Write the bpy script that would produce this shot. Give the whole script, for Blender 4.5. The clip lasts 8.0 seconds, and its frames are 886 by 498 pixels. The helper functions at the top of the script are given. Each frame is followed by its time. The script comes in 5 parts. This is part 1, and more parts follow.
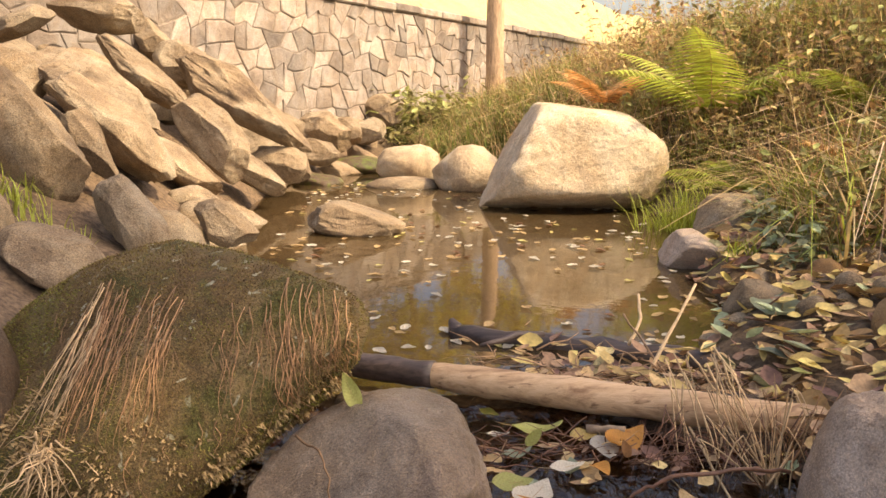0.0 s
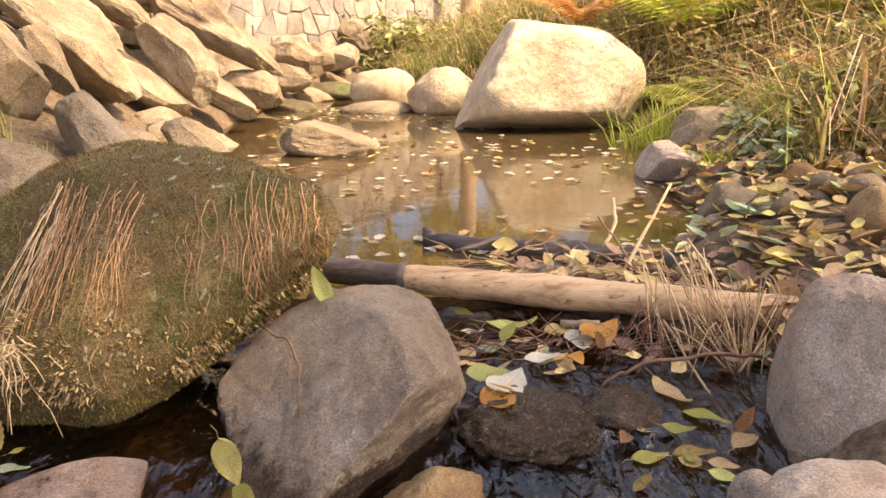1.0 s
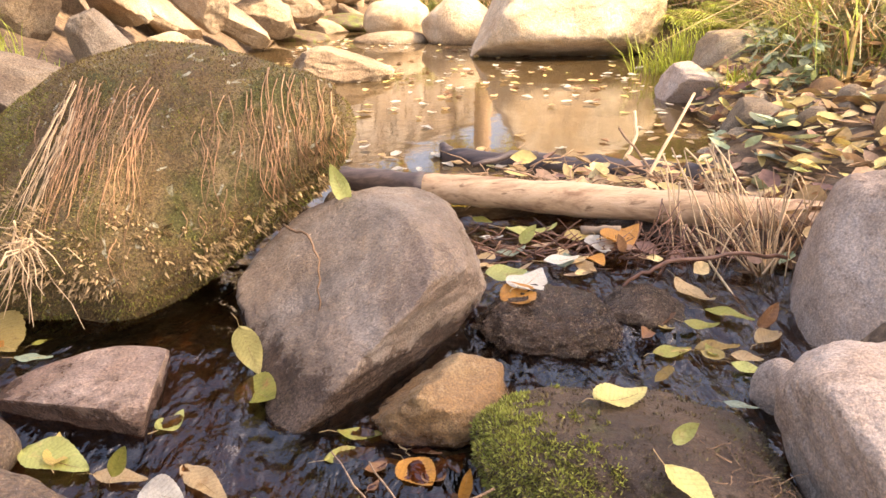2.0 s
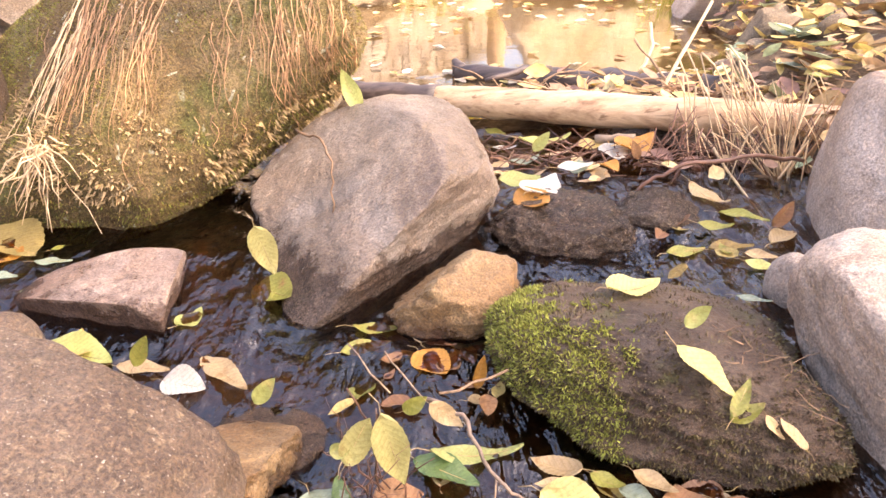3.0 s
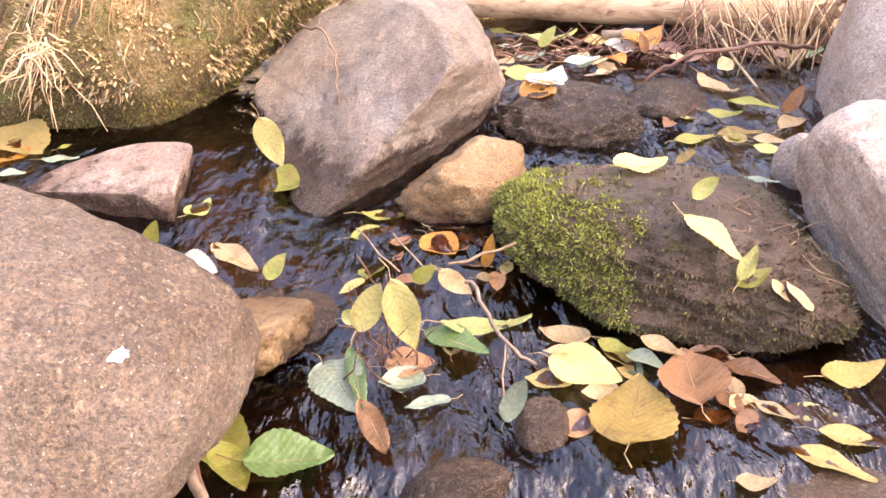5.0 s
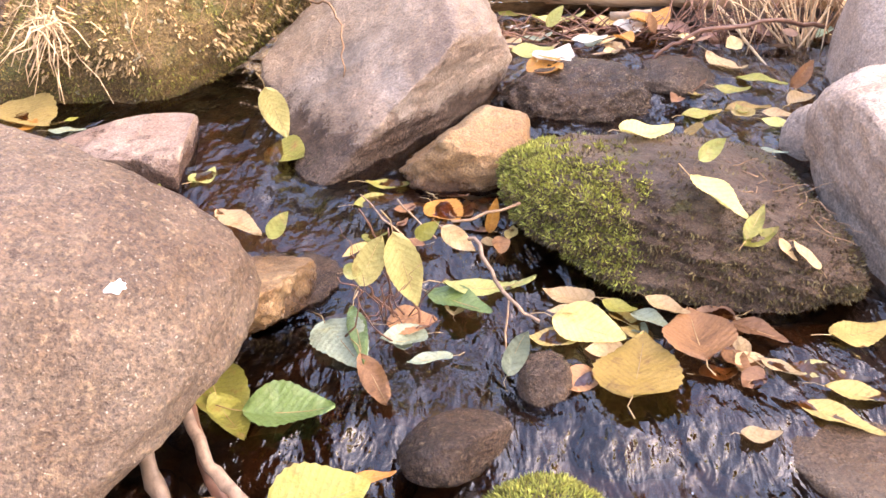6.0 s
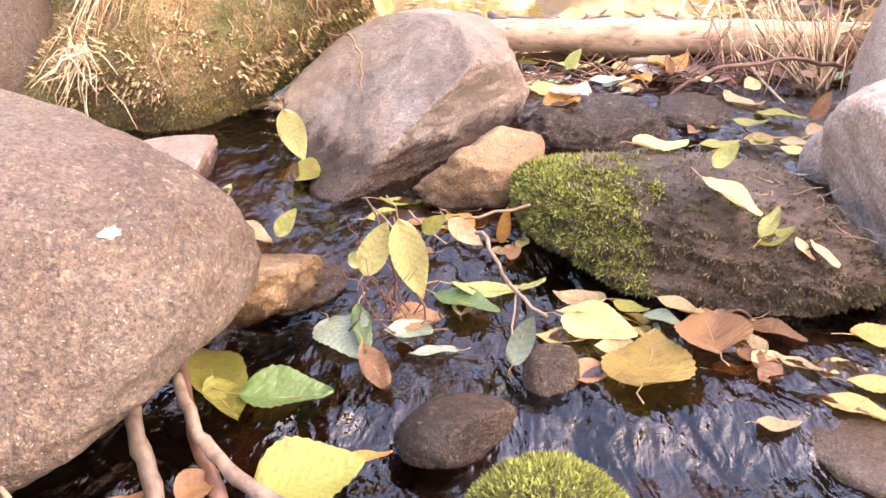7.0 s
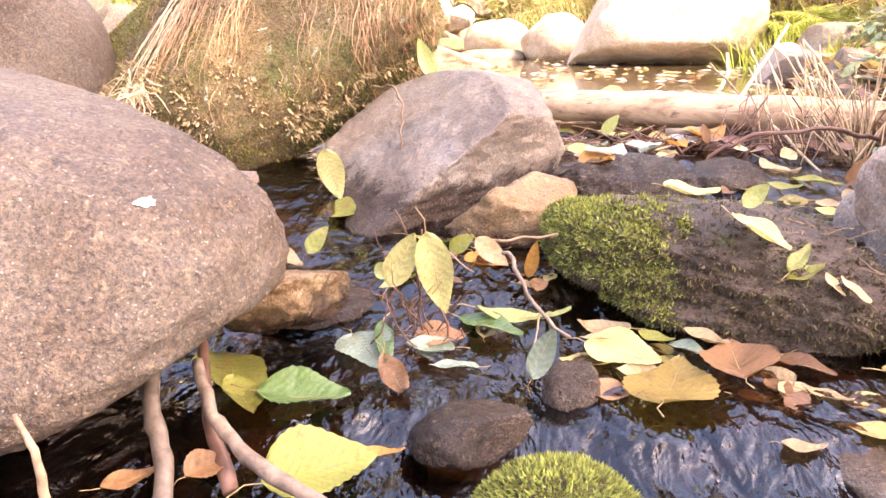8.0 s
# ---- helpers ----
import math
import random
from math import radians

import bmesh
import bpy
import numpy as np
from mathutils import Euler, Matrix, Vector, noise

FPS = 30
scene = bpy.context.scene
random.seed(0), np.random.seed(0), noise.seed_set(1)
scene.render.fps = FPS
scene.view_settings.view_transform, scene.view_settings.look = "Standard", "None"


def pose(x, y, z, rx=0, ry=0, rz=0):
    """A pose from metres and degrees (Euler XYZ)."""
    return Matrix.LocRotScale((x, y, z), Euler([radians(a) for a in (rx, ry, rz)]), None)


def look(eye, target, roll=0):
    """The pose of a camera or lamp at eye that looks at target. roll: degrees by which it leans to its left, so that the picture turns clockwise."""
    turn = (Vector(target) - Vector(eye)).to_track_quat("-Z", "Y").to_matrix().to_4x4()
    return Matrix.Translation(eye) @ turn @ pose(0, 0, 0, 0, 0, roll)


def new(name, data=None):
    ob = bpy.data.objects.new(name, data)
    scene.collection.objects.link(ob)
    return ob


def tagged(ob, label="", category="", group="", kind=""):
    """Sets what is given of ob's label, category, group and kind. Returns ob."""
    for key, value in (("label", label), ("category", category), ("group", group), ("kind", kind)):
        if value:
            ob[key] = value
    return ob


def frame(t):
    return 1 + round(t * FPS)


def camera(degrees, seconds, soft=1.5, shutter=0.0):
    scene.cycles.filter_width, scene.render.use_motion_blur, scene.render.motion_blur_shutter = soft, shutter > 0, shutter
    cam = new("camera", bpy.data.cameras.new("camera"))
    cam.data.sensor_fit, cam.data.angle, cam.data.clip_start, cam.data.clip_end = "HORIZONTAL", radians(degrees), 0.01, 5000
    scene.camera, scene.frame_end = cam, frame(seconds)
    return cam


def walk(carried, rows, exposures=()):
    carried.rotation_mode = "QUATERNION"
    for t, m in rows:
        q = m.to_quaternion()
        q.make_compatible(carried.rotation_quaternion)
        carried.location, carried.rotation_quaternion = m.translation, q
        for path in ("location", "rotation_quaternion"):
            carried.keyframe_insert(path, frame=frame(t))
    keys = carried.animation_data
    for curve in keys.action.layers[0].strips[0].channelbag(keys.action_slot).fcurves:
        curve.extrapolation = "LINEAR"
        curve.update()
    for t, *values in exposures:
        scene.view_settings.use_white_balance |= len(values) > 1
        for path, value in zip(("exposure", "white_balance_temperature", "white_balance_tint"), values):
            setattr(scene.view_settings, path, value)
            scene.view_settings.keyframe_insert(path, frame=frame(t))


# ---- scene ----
import functools
cam = camera(57.4, 8.0)
PATH = [
    (0, (0.007, 0.306, 0.709), (0.014, 2.269, 0.324), 0.6),
    (0.5, (0.014, 0.31, 0.67), (0.044, 2.256, 0.208), 0.4),
    (1, (0.024, 0.319, 0.62), (0.082, 2.244, 0.083), -0.1),
    (1.2, (0.025, 0.32, 0.597), (0.085, 2.23, 0.007), -0.0),
    (2.3, (0.01, 0.309, 0.521), (0.009, 2.179, -0.188), -1.0),
    (2.5, (0.015, 0.304, 0.512), (0.003, 2.156, -0.243), -1.4),
    (3, (0.013, 0.292, 0.481), (-0.001, 2.122, -0.326), -1.4),
    (3.5, (0.015, 0.283, 0.462), (0.013, 2.083, -0.411), -2.6),
    (4, (0.013, 0.278, 0.456), (0.0, 2.065, -0.441), -3.0),
    (4.5, (0.008, 0.271, 0.443), (-0.014, 2.048, -0.476), -3.0),
    (5, (0.01, 0.262, 0.425), (-0.025, 2.018, -0.532), -2.7),
    (5.2, (0.01, 0.26, 0.42), (-0.023, 2.008, -0.552), -2.5),
    (6.5, (0.023, 0.229, 0.335), (-0.062, 2.03, -0.53), -2.8),
    (7, (0.033, 0.215, 0.288), (-0.088, 2.065, -0.46), -2.6),
    (7.5, (0.038, 0.199, 0.248), (-0.135, 2.072, -0.432), -2.4),
    (8, (0.045, 0.183, 0.218), (-0.169, 2.101, -0.308), -0.5),
]
EXPOSURE = [(0.0, 1.15, 7700, 17), (0.5, 1.4, 7700, 17), (1.2, 1.65, 7600, 18), (2.5, 2.5, 7400, 23), (4.5, 2.95, 7000, 25), (7.0, 3.0, 6900, 26), (8.0, 3.05, 6800, 27)]
walk(cam, [(t, look(eye, target, roll)) for t, eye, target, roll in PATH], EXPOSURE)

# ---- light ----
SUN = Vector((0.6, -0.22, 0.72)).normalized()
world = bpy.data.worlds.new("world")
scene.world = world
world.use_nodes = True
wn = world.node_tree
sky = wn.nodes.new("ShaderNodeTexSky")
sky.sky_type, sky.sun_disc, sky.dust_density, sky.air_density = "NISHITA", False, 5.0, 1.0
sky.sun_elevation, sky.sun_rotation = math.asin(SUN.z), math.atan2(SUN.x, SUN.y)
wn.links.new(sky.outputs[0], wn.nodes["Background"].inputs[0])
wn.nodes["Background"].inputs[1].default_value = 0.15
sun_data = bpy.data.lights.new("sun", "SUN")
sun_data.energy, sun_data.angle, sun_data.color = 3.0, radians(1.2), (1.0, 0.85, 0.6)
sun = new("sun", sun_data)
sun.matrix_world = look(SUN * 30, (0, 0, 0))


# ---- materials ----
def material(name):
    m = bpy.data.materials.new(name)
    m.use_nodes = True
    nt = m.node_tree
    return m, nt, nt.nodes["Principled BSDF"]


def node(nt, kind, **inputs):
    n = nt.nodes.new(kind)
    for k, v in inputs.items():
        n.inputs[k.replace("_", " ")].default_value = v
    return n


def ramp(nt, source, stops):
    r = nt.nodes.new("ShaderNodeValToRGB")
    el = r.color_ramp.elements
    while len(el) < len(stops):
        el.new(0.5)
    for e, (p, c) in zip(el, stops):
        e.position = p
        e.color = (*c, 1) if len(c) == 3 else (c[0], c[0], c[0], 1)
    nt.links.new(source, r.inputs[0])
    return r.outputs[0]


def noise_tex(nt, scale, detail=6.0, rough=0.6, distort=0.0, coords=None):
    n = node(nt, "ShaderNodeTexNoise", Scale=scale, Detail=detail, Roughness=rough, Distortion=distort)
    if coords is not None:
        nt.links.new(coords, n.inputs["Vector"])
    return n.outputs[0]


def mix(nt, fac, a, b, blend="MIX"):
    n = nt.nodes.new("ShaderNodeMix")
    n.data_type, n.blend_type = "RGBA", blend
    for sock, v in ((n.inputs[0], fac), (n.inputs[6], a), (n.inputs[7], b)):
        if isinstance(v, (int, float)):
            sock.default_value = v
        elif isinstance(v, tuple):
            sock.default_value = (*v, 1)
        else:
            nt.links.new(v, sock)
    return n.outputs[2]


def bump(nt, bsdf, layers):
    last = None
    for height, strength, distance in layers:
        b = node(nt, "ShaderNodeBump", Strength=strength, Distance=distance)
        nt.links.new(height, b.inputs["Height"])
        if last is not None:
            nt.links.new(last, b.inputs["Normal"])
        last = b.outputs[0]
    nt.links.new(last, bsdf.inputs["Normal"])


def world_coords(nt):
    return nt.nodes.new("ShaderNodeNewGeometry").outputs["Position"]


def rock_material(name, dark, mid, light, scale=1.0, moss=0.0, rough=0.8, speck=0.5, spread=0.12, wet_level=None, moss_color=(0.13, 0.13, 0.03), lichen=0.0, glint=0.0, relief=1.0, coarse=0.0):
    m, nt, b = material(name)
    co = world_coords(nt)
    info = nt.nodes.new("ShaderNodeObjectInfo")
    big = noise_tex(nt, 5.0 * scale, 5, 0.62, 0.4, co)
    mid_n = noise_tex(nt, 22.0 * scale, 6, 0.7, 0.2, co)
    fine = noise_tex(nt, 260.0 * scale, 4, 0.75, 0, co)
    grain = noise_tex(nt, 420.0 * scale, 2, 0.6, 0, co)
    col = ramp(nt, big, [(0.3, dark), (0.5, mid), (0.72, light)])
    tone = ramp(nt, mid_n, [(0.25, (0.7, 0.66, 0.62)), (0.5, (1, 1, 1)), (0.8, (1.2, 1.16, 1.1))])
    col = mix(nt, 0.8, col, tone, "MULTIPLY")
    flecks = ramp(nt, fine, [(0.36, (0.45, 0.42, 0.4)), (0.5, (1, 1, 1)), (0.62, (1.7, 1.6, 1.45))])
    col = mix(nt, speck, col, flecks, "MULTIPLY")
    stain = ramp(nt, noise_tex(nt, 3.2 * scale, 7, 0.72, 1.2, co), [(0.42, (1, 1, 1)), (0.56, (0.8, 0.66, 0.52)), (0.66, (0.55, 0.42, 0.34))])
    col = mix(nt, 0.6, col, stain, "MULTIPLY")
    # Sparse pale specks put into the colour for light flecks and glints.
    if glint:
        glint_specks = ramp(nt, noise_tex(nt, 330.0 * scale, 2, 0.5, 0, co), [(0.66, (0,)), (0.72, (glint,))])
        col = mix(nt, glint_specks, col, (0.72, 0.62, 0.47))
    if coarse:
        crystals = ramp(nt, noise_tex(nt, 95.0 * scale, 4, 0.8, 0.3, co), [(0.56, (0,)), (0.68, (coarse,))])
        col = mix(nt, crystals, col, (0.54, 0.39, 0.22))
        pits = ramp(nt, noise_tex(nt, 70.0 * scale, 5, 0.75, 0.2, co), [(0.3, (0.35, 0.28, 0.24)), (0.44, (1, 1, 1))])
        col = mix(nt, 0.7, col, pits, "MULTIPLY")
    hue = node(nt, "ShaderNodeHueSaturation", Fac=1.0)
    rnd = node(nt, "ShaderNodeMapRange")
    rnd.inputs["To Min"].default_value, rnd.inputs["To Max"].default_value = 1 - spread, 1 + spread
    nt.links.new(info.outputs["Random"], rnd.inputs["Value"])
    nt.links.new(rnd.outputs[0], hue.inputs["Value"])
    nt.links.new(col, hue.inputs["Color"])
    col = hue.outputs[0]
    if lichen:
        spots = ramp(nt, noise_tex(nt, 34.0 * scale, 3, 0.5, 0.6, co), [(0.66 - 0.06 * lichen, (0,)), (0.7 - 0.06 * lichen, (1,))])
        col = mix(nt, spots, col, (0.42, 0.4, 0.28))
    if moss:
        patch = ramp(nt, noise_tex(nt, 9.0 * scale, 6, 0.7, 0.5, co), [(0.62 - 0.35 * moss, (0,)), (0.74 - 0.3 * moss, (1,))])
        green = ramp(nt, fine, [(0.3, tuple(c * 0.4 for c in moss_color)), (0.55, moss_color), (0.75, tuple(min(1, c * 2.2) for c in moss_color))])
        col = mix(nt, patch, col, green)
    roughness = ramp(nt, mid_n, [(0.3, (rough - 0.12,)), (0.7, (min(1, rough + 0.12),))])
    if wet_level is not None:
        sep = nt.nodes.new("ShaderNodeSeparateXYZ")
        nt.links.new(co, sep.inputs[0])
        lvl = node(nt, "ShaderNodeMath")
        lvl.operation = "MULTIPLY_ADD"
        nt.links.new(mid_n, lvl.inputs[0])
        lvl.inputs[1].default_value = 0.1
        nt.links.new(sep.outputs[2], lvl.inputs[2])
        wet = node(nt, "ShaderNodeMapRange")
        wet.inputs["From Min"].default_value, wet.inputs["From Max"].default_value = wet_level + 0.05, wet_level + 0.075
        wet.inputs["To Min"].default_value, wet.inputs["To Max"].default_value = 1, 0
        nt.links.new(lvl.outputs[0], wet.inputs["Value"])
        col = mix(nt, wet.outputs[0], col, mix(nt, 1.0, col, (0.3, 0.25, 0.22), "MULTIPLY"))
        roughness = mix(nt, wet.outputs[0], roughness, (0.18, 0.18, 0.18))
    nt.links.new(col, b.inputs["Base Color"])
    nt.links.new(roughness, b.inputs["Roughness"])
    bump(nt, b, [(big, 0.4, 0.03 / scale * relief), (mid_n, 0.7, 0.022 / scale * relief), (fine, 0.8, 0.005 / scale * relief), (grain, 0.6, 0.002 / scale)])
    return m


def plain_material(name, color, rough=0.7, vary=0.35, scale=40.0, translucent=0.0, spec=0.5, hue_spread=0.0, value_spread=0.3, stretch=None):
    m, nt, b = material(name)
    tc = nt.nodes.new("ShaderNodeTexCoord")
    co = tc.outputs["Object"]
    if stretch:
        mp = nt.nodes.new("ShaderNodeMapping")
        mp.inputs["Scale"].default_value = stretch
        nt.links.new(co, mp.inputs[0])
        co = mp.outputs[0]
    n1 = noise_tex(nt, scale, 5, 0.65, 0.3, co)
    lo, hi = tuple(c * (1 - vary) for c in color), tuple(min(1, c * (1 + vary)) for c in color)
    col = ramp(nt, n1, [(0.3, lo), (0.5, color), (0.7, hi)])
    geo = nt.nodes.new("ShaderNodeNewGeometry")
    info = nt.nodes.new("ShaderNodeObjectInfo")
    add = node(nt, "ShaderNodeMath")
    add.operation = "ADD"
    nt.links.new(geo.outputs["Random Per Island"], add.inputs[0])
    nt.links.new(info.outputs["Random"], add.inputs[1])
    fr = node(nt, "ShaderNodeMath")
    fr.operation = "FRACT"
    nt.links.new(add.outputs[0], fr.inputs[0])
    hue = node(nt, "ShaderNodeHueSaturation")
    for sock, lo_v, hi_v in (("Value", 1 - value_spread, 1 + value_spread), ("Hue", 0.5 - hue_spread, 0.5 + hue_spread)):
        r = node(nt, "ShaderNodeMapRange")
        r.inputs["To Min"].default_value, r.inputs["To Max"].default_value = lo_v, hi_v
        nt.links.new(fr.outputs[0], r.inputs["Value"])
        nt.links.new(r.outputs[0], hue.inputs[sock])
    nt.links.new(col, hue.inputs["Color"])
    nt.links.new(hue.outputs[0], b.inputs["Base Color"])
    b.inputs["Roughness"].default_value = rough
    b.inputs["Specular IOR Level"].default_value = spec
    bump(nt, b, [(n1, 0.4, 0.002)])
    if translucent:
        tr = nt.nodes.new("ShaderNodeBsdfTranslucent")
        nt.links.new(hue.outputs[0], tr.inputs[0])
        ms = node(nt, "ShaderNodeMixShader", Fac=translucent)
        out = nt.nodes["Material Output"]
        nt.links.new(b.outputs[0], ms.inputs[1])
        nt.links.new(tr.outputs[0], ms.inputs[2])
        nt.links.new(ms.outputs[0], out.inputs[0])
    return m


def water_material(name, tint, scale, strength, rough=0.02, stretch=(1, 1, 1), silt=0.0, ior=1.42):
    m, nt, b = material(name)
    co = world_coords(nt)
    mp = nt.nodes.new("ShaderNodeMapping")
    mp.inputs["Scale"].default_value = stretch
    nt.links.new(co, mp.inputs[0])
    n1 = noise_tex(nt, scale, 3, 0.5, 0.6, mp.outputs[0])
    n2 = noise_tex(nt, scale * 3.1, 3, 0.5, 0.4, mp.outputs[0])
    b1 = node(nt, "ShaderNodeBump", Strength=strength, Distance=0.024)
    b2 = node(nt, "ShaderNodeBump", Strength=strength * 0.9, Distance=0.009)
    nt.links.new(n1, b1.inputs["Height"])
    nt.links.new(n2, b2.inputs["Height"])
    nt.links.new(b1.outputs[0], b2.inputs["Normal"])
    fres = node(nt, "ShaderNodeFresnel", IOR=ior)
    glossy = node(nt, "ShaderNodeBsdfGlossy", Roughness=rough)
    clear = nt.nodes.new("ShaderNodeBsdfTransparent")
    clear.inputs[0].default_value = (*tint, 1)
    nt.links.new(b2.outputs[0], fres.inputs["Normal"])
    nt.links.new(b2.outputs[0], glossy.inputs["Normal"])
    body = clear.outputs[0]
    if silt:
        dif = nt.nodes.new("ShaderNodeBsdfDiffuse")
        dif.inputs[0].default_value = (0.28, 0.19, 0.09, 1)
        mb = node(nt, "ShaderNodeMixShader", Fac=silt)
        nt.links.new(clear.outputs[0], mb.inputs[1])
        nt.links.new(dif.outputs[0], mb.inputs[2])
        body = mb.outputs[0]
    ms = nt.nodes.new("ShaderNodeMixShader")
    nt.links.new(fres.outputs[0], ms.inputs[0])
    nt.links.new(body, ms.inputs[1])
    nt.links.new(glossy.outputs[0], ms.inputs[2])
    nt.links.new(ms.outputs[0], nt.nodes["Material Output"].inputs[0])
    return m


def ground_material():
    m, nt, b = material("soil")
    co = world_coords(nt)
    big = noise_tex(nt, 1.4, 5, 0.6, 0.5, co)
    fine = noise_tex(nt, 45.0, 6, 0.7, 0.3, co)
    soil = ramp(nt, fine, [(0.3, (0.035, 0.022, 0.013)), (0.5, (0.13, 0.088, 0.053)), (0.72, (0.26, 0.185, 0.115))])
    grass = ramp(nt, fine, [(0.3, (0.3, 0.27, 0.1)), (0.5, (0.5, 0.45, 0.2)), (0.7, (0.62, 0.57, 0.32))])
    sep = nt.nodes.new("ShaderNodeSeparateXYZ")
    nt.links.new(co, sep.inputs[0])
    far = node(nt, "ShaderNodeMapRange")
    far.inputs["From Min"].default_value, far.inputs["From Max"].default_value = 1.0, 1.5
    nt.links.new(sep.outputs[2], far.inputs["Value"])
    patch = ramp(nt, big, [(0.35, (0.75,)), (0.6, (1,))])
    fac = node(nt, "ShaderNodeMath")
    fac.operation = "MULTIPLY"
    nt.links.new(far.outputs[0], fac.inputs[0])
    nt.links.new(patch, fac.inputs[1])
    nt.links.new(mix(nt, fac.outputs[0], soil, grass), b.inputs["Base Color"])
    b.inputs["Roughness"].default_value = 0.9
    bump(nt, b, [(big, 0.3, 0.05), (fine, 0.7, 0.012)])
    return m


def log_wood_material():
    """Barkless weathered wood: long grain, soaked streaks and cracks along the log."""
    m, nt, b = material("bare_wood")
    tc = nt.nodes.new("ShaderNodeTexCoord")

    def along(scale):
        mp = nt.nodes.new("ShaderNodeMapping")
        mp.inputs["Scale"].default_value = scale
        nt.links.new(tc.outputs["Object"], mp.inputs[0])
        return mp.outputs[0]

    grain = noise_tex(nt, 60.0, 6, 0.7, 0.4, along((0.12, 1, 1)))
    blot = noise_tex(nt, 14.0, 5, 0.65, 0.5, along((0.3, 1, 1)))
    crack = noise_tex(nt, 90.0, 3, 0.5, 0.6, along((0.05, 1, 1)))
    col = ramp(nt, grain, [(0.3, (0.36, 0.22, 0.12)), (0.5, (0.6, 0.41, 0.24)), (0.7, (0.72, 0.53, 0.34))])
    col = mix(nt, 0.85, col, ramp(nt, blot, [(0.36, (0.42, 0.32, 0.26)), (0.47, (0.9, 0.86, 0.82)), (0.6, (1, 1, 1))]), "MULTIPLY")
    col = mix(nt, 0.7, col, ramp(nt, crack, [(0.3, (0.25, 0.18, 0.13)), (0.38, (1, 1, 1))]), "MULTIPLY")
    nt.links.new(col, b.inputs["Base Color"])
    b.inputs["Roughness"].default_value = 0.7
    bump(nt, b, [(blot, 0.4, 0.006), (grain, 0.6, 0.003), (crack, 0.6, 0.002)])
    return m


M_TAN = rock_material("tan_stone", (0.17, 0.13, 0.088), (0.33, 0.27, 0.188), (0.45, 0.388, 0.288), 0.75, rough=0.85, speck=0.65, coarse=0.12, relief=1.4)
M_GREY = rock_material("grey_stone", (0.175, 0.138, 0.105), (0.285, 0.238, 0.195), (0.4, 0.34, 0.285), 1.0, rough=0.4, speck=0.65, wet_level=-0.02, glint=0.5, coarse=0.3, relief=1.3)
M_PINK = rock_material("pink_granite", (0.12, 0.084, 0.056), (0.17, 0.124, 0.086), (0.225, 0.17, 0.122), 1.0, rough=0.45, speck=0.75, glint=0.5, coarse=0.45, relief=1.4)
M_FLAT = rock_material("flat_pinkish_stone", (0.27, 0.19, 0.15), (0.36, 0.27, 0.22), (0.45, 0.36, 0.3), 1.0, rough=0.5, speck=0.65, wet_level=-0.025, glint=0.5, coarse=0.2)
M_PALE = rock_material("pale_granite", (0.38, 0.3, 0.238), (0.5, 0.42, 0.352), (0.59, 0.51, 0.438), 1.0, rough=0.75, speck=0.55, wet_level=-0.12, coarse=0.2)
M_BROWN = rock_material("brown_stone", (0.12, 0.066, 0.028), (0.245, 0.148, 0.064), (0.37, 0.255, 0.125), 1.2, rough=0.55, speck=0.6, wet_level=-0.06, coarse=0.4)
M_WET = rock_material("wet_stone", (0.024, 0.015, 0.009), (0.065, 0.041, 0.025), (0.13, 0.088, 0.056), 1.5, rough=0.13, speck=0.6, relief=1.5, coarse=0.15)
M_SILL = rock_material("wet_gravelly_stone", (0.03, 0.02, 0.012), (0.08, 0.052, 0.032), (0.16, 0.11, 0.07), 1.3, rough=0.14, speck=0.8, relief=2.6, coarse=0.35, glint=0.3)
M_SLAB = rock_material("wet_brown_slab", (0.06, 0.038, 0.022), (0.12, 0.08, 0.048), (0.18, 0.13, 0.083), 1.2, rough=0.22, speck=0.5, relief=0.6, coarse=0.15)
M_MOSSY = rock_material("mossy_stone", (0.1, 0.07, 0.03), (0.19, 0.135, 0.06), (0.28, 0.215, 0.11), 1.0, moss=0.42, rough=0.92, speck=0.7, lichen=0.35, moss_color=(0.11, 0.105, 0.025), relief=1.6)
M_MOSSROCK = rock_material("moss_topped_stone", (0.045, 0.028, 0.016), (0.09, 0.06, 0.035), (0.16, 0.11, 0.07), 1.4, moss=0.45, rough=0.5, speck=0.6, moss_color=(0.12, 0.16, 0.02))
M_RIDGE = rock_material("muddy_wet_stone", (0.045, 0.028, 0.017), (0.1, 0.066, 0.042), (0.16, 0.115, 0.075), 1.4, moss=0.1, rough=0.5, speck=0.7, moss_color=(0.1, 0.1, 0.025), relief=1.5, coarse=0.2)
M_BOULDER = rock_material("cream_boulder_stone", (0.45, 0.37, 0.26), (0.62, 0.54, 0.4), (0.72, 0.65, 0.52), 0.6, rough=0.85, speck=0.5, wet_level=-0.02)
M_WALL = rock_material("wall_stone", (0.21, 0.183, 0.16), (0.33, 0.298, 0.265), (0.43, 0.388, 0.335), 0.8, rough=0.9, speck=0.3, spread=0.35)
M_MORTAR = plain_material("mortar", (0.27, 0.22, 0.17), 0.95, 0.4, 12.0)
M_WOOD = log_wood_material()
M_BARK = plain_material("wet_bark", (0.07, 0.05, 0.042), 0.45, 0.6, 30.0, stretch=(0.4, 3, 3))
M_TRUNK = plain_material("tree_bark", (0.36, 0.25, 0.16), 0.9, 0.5, 14.0, stretch=(3, 3, 0.5))
M_GROUND = ground_material()
M_POND = water_material("pond_water", (0.62, 0.48, 0.28), 7.0, 0.035, 0.02, (1, 1, 1), 0.22, 1.6)
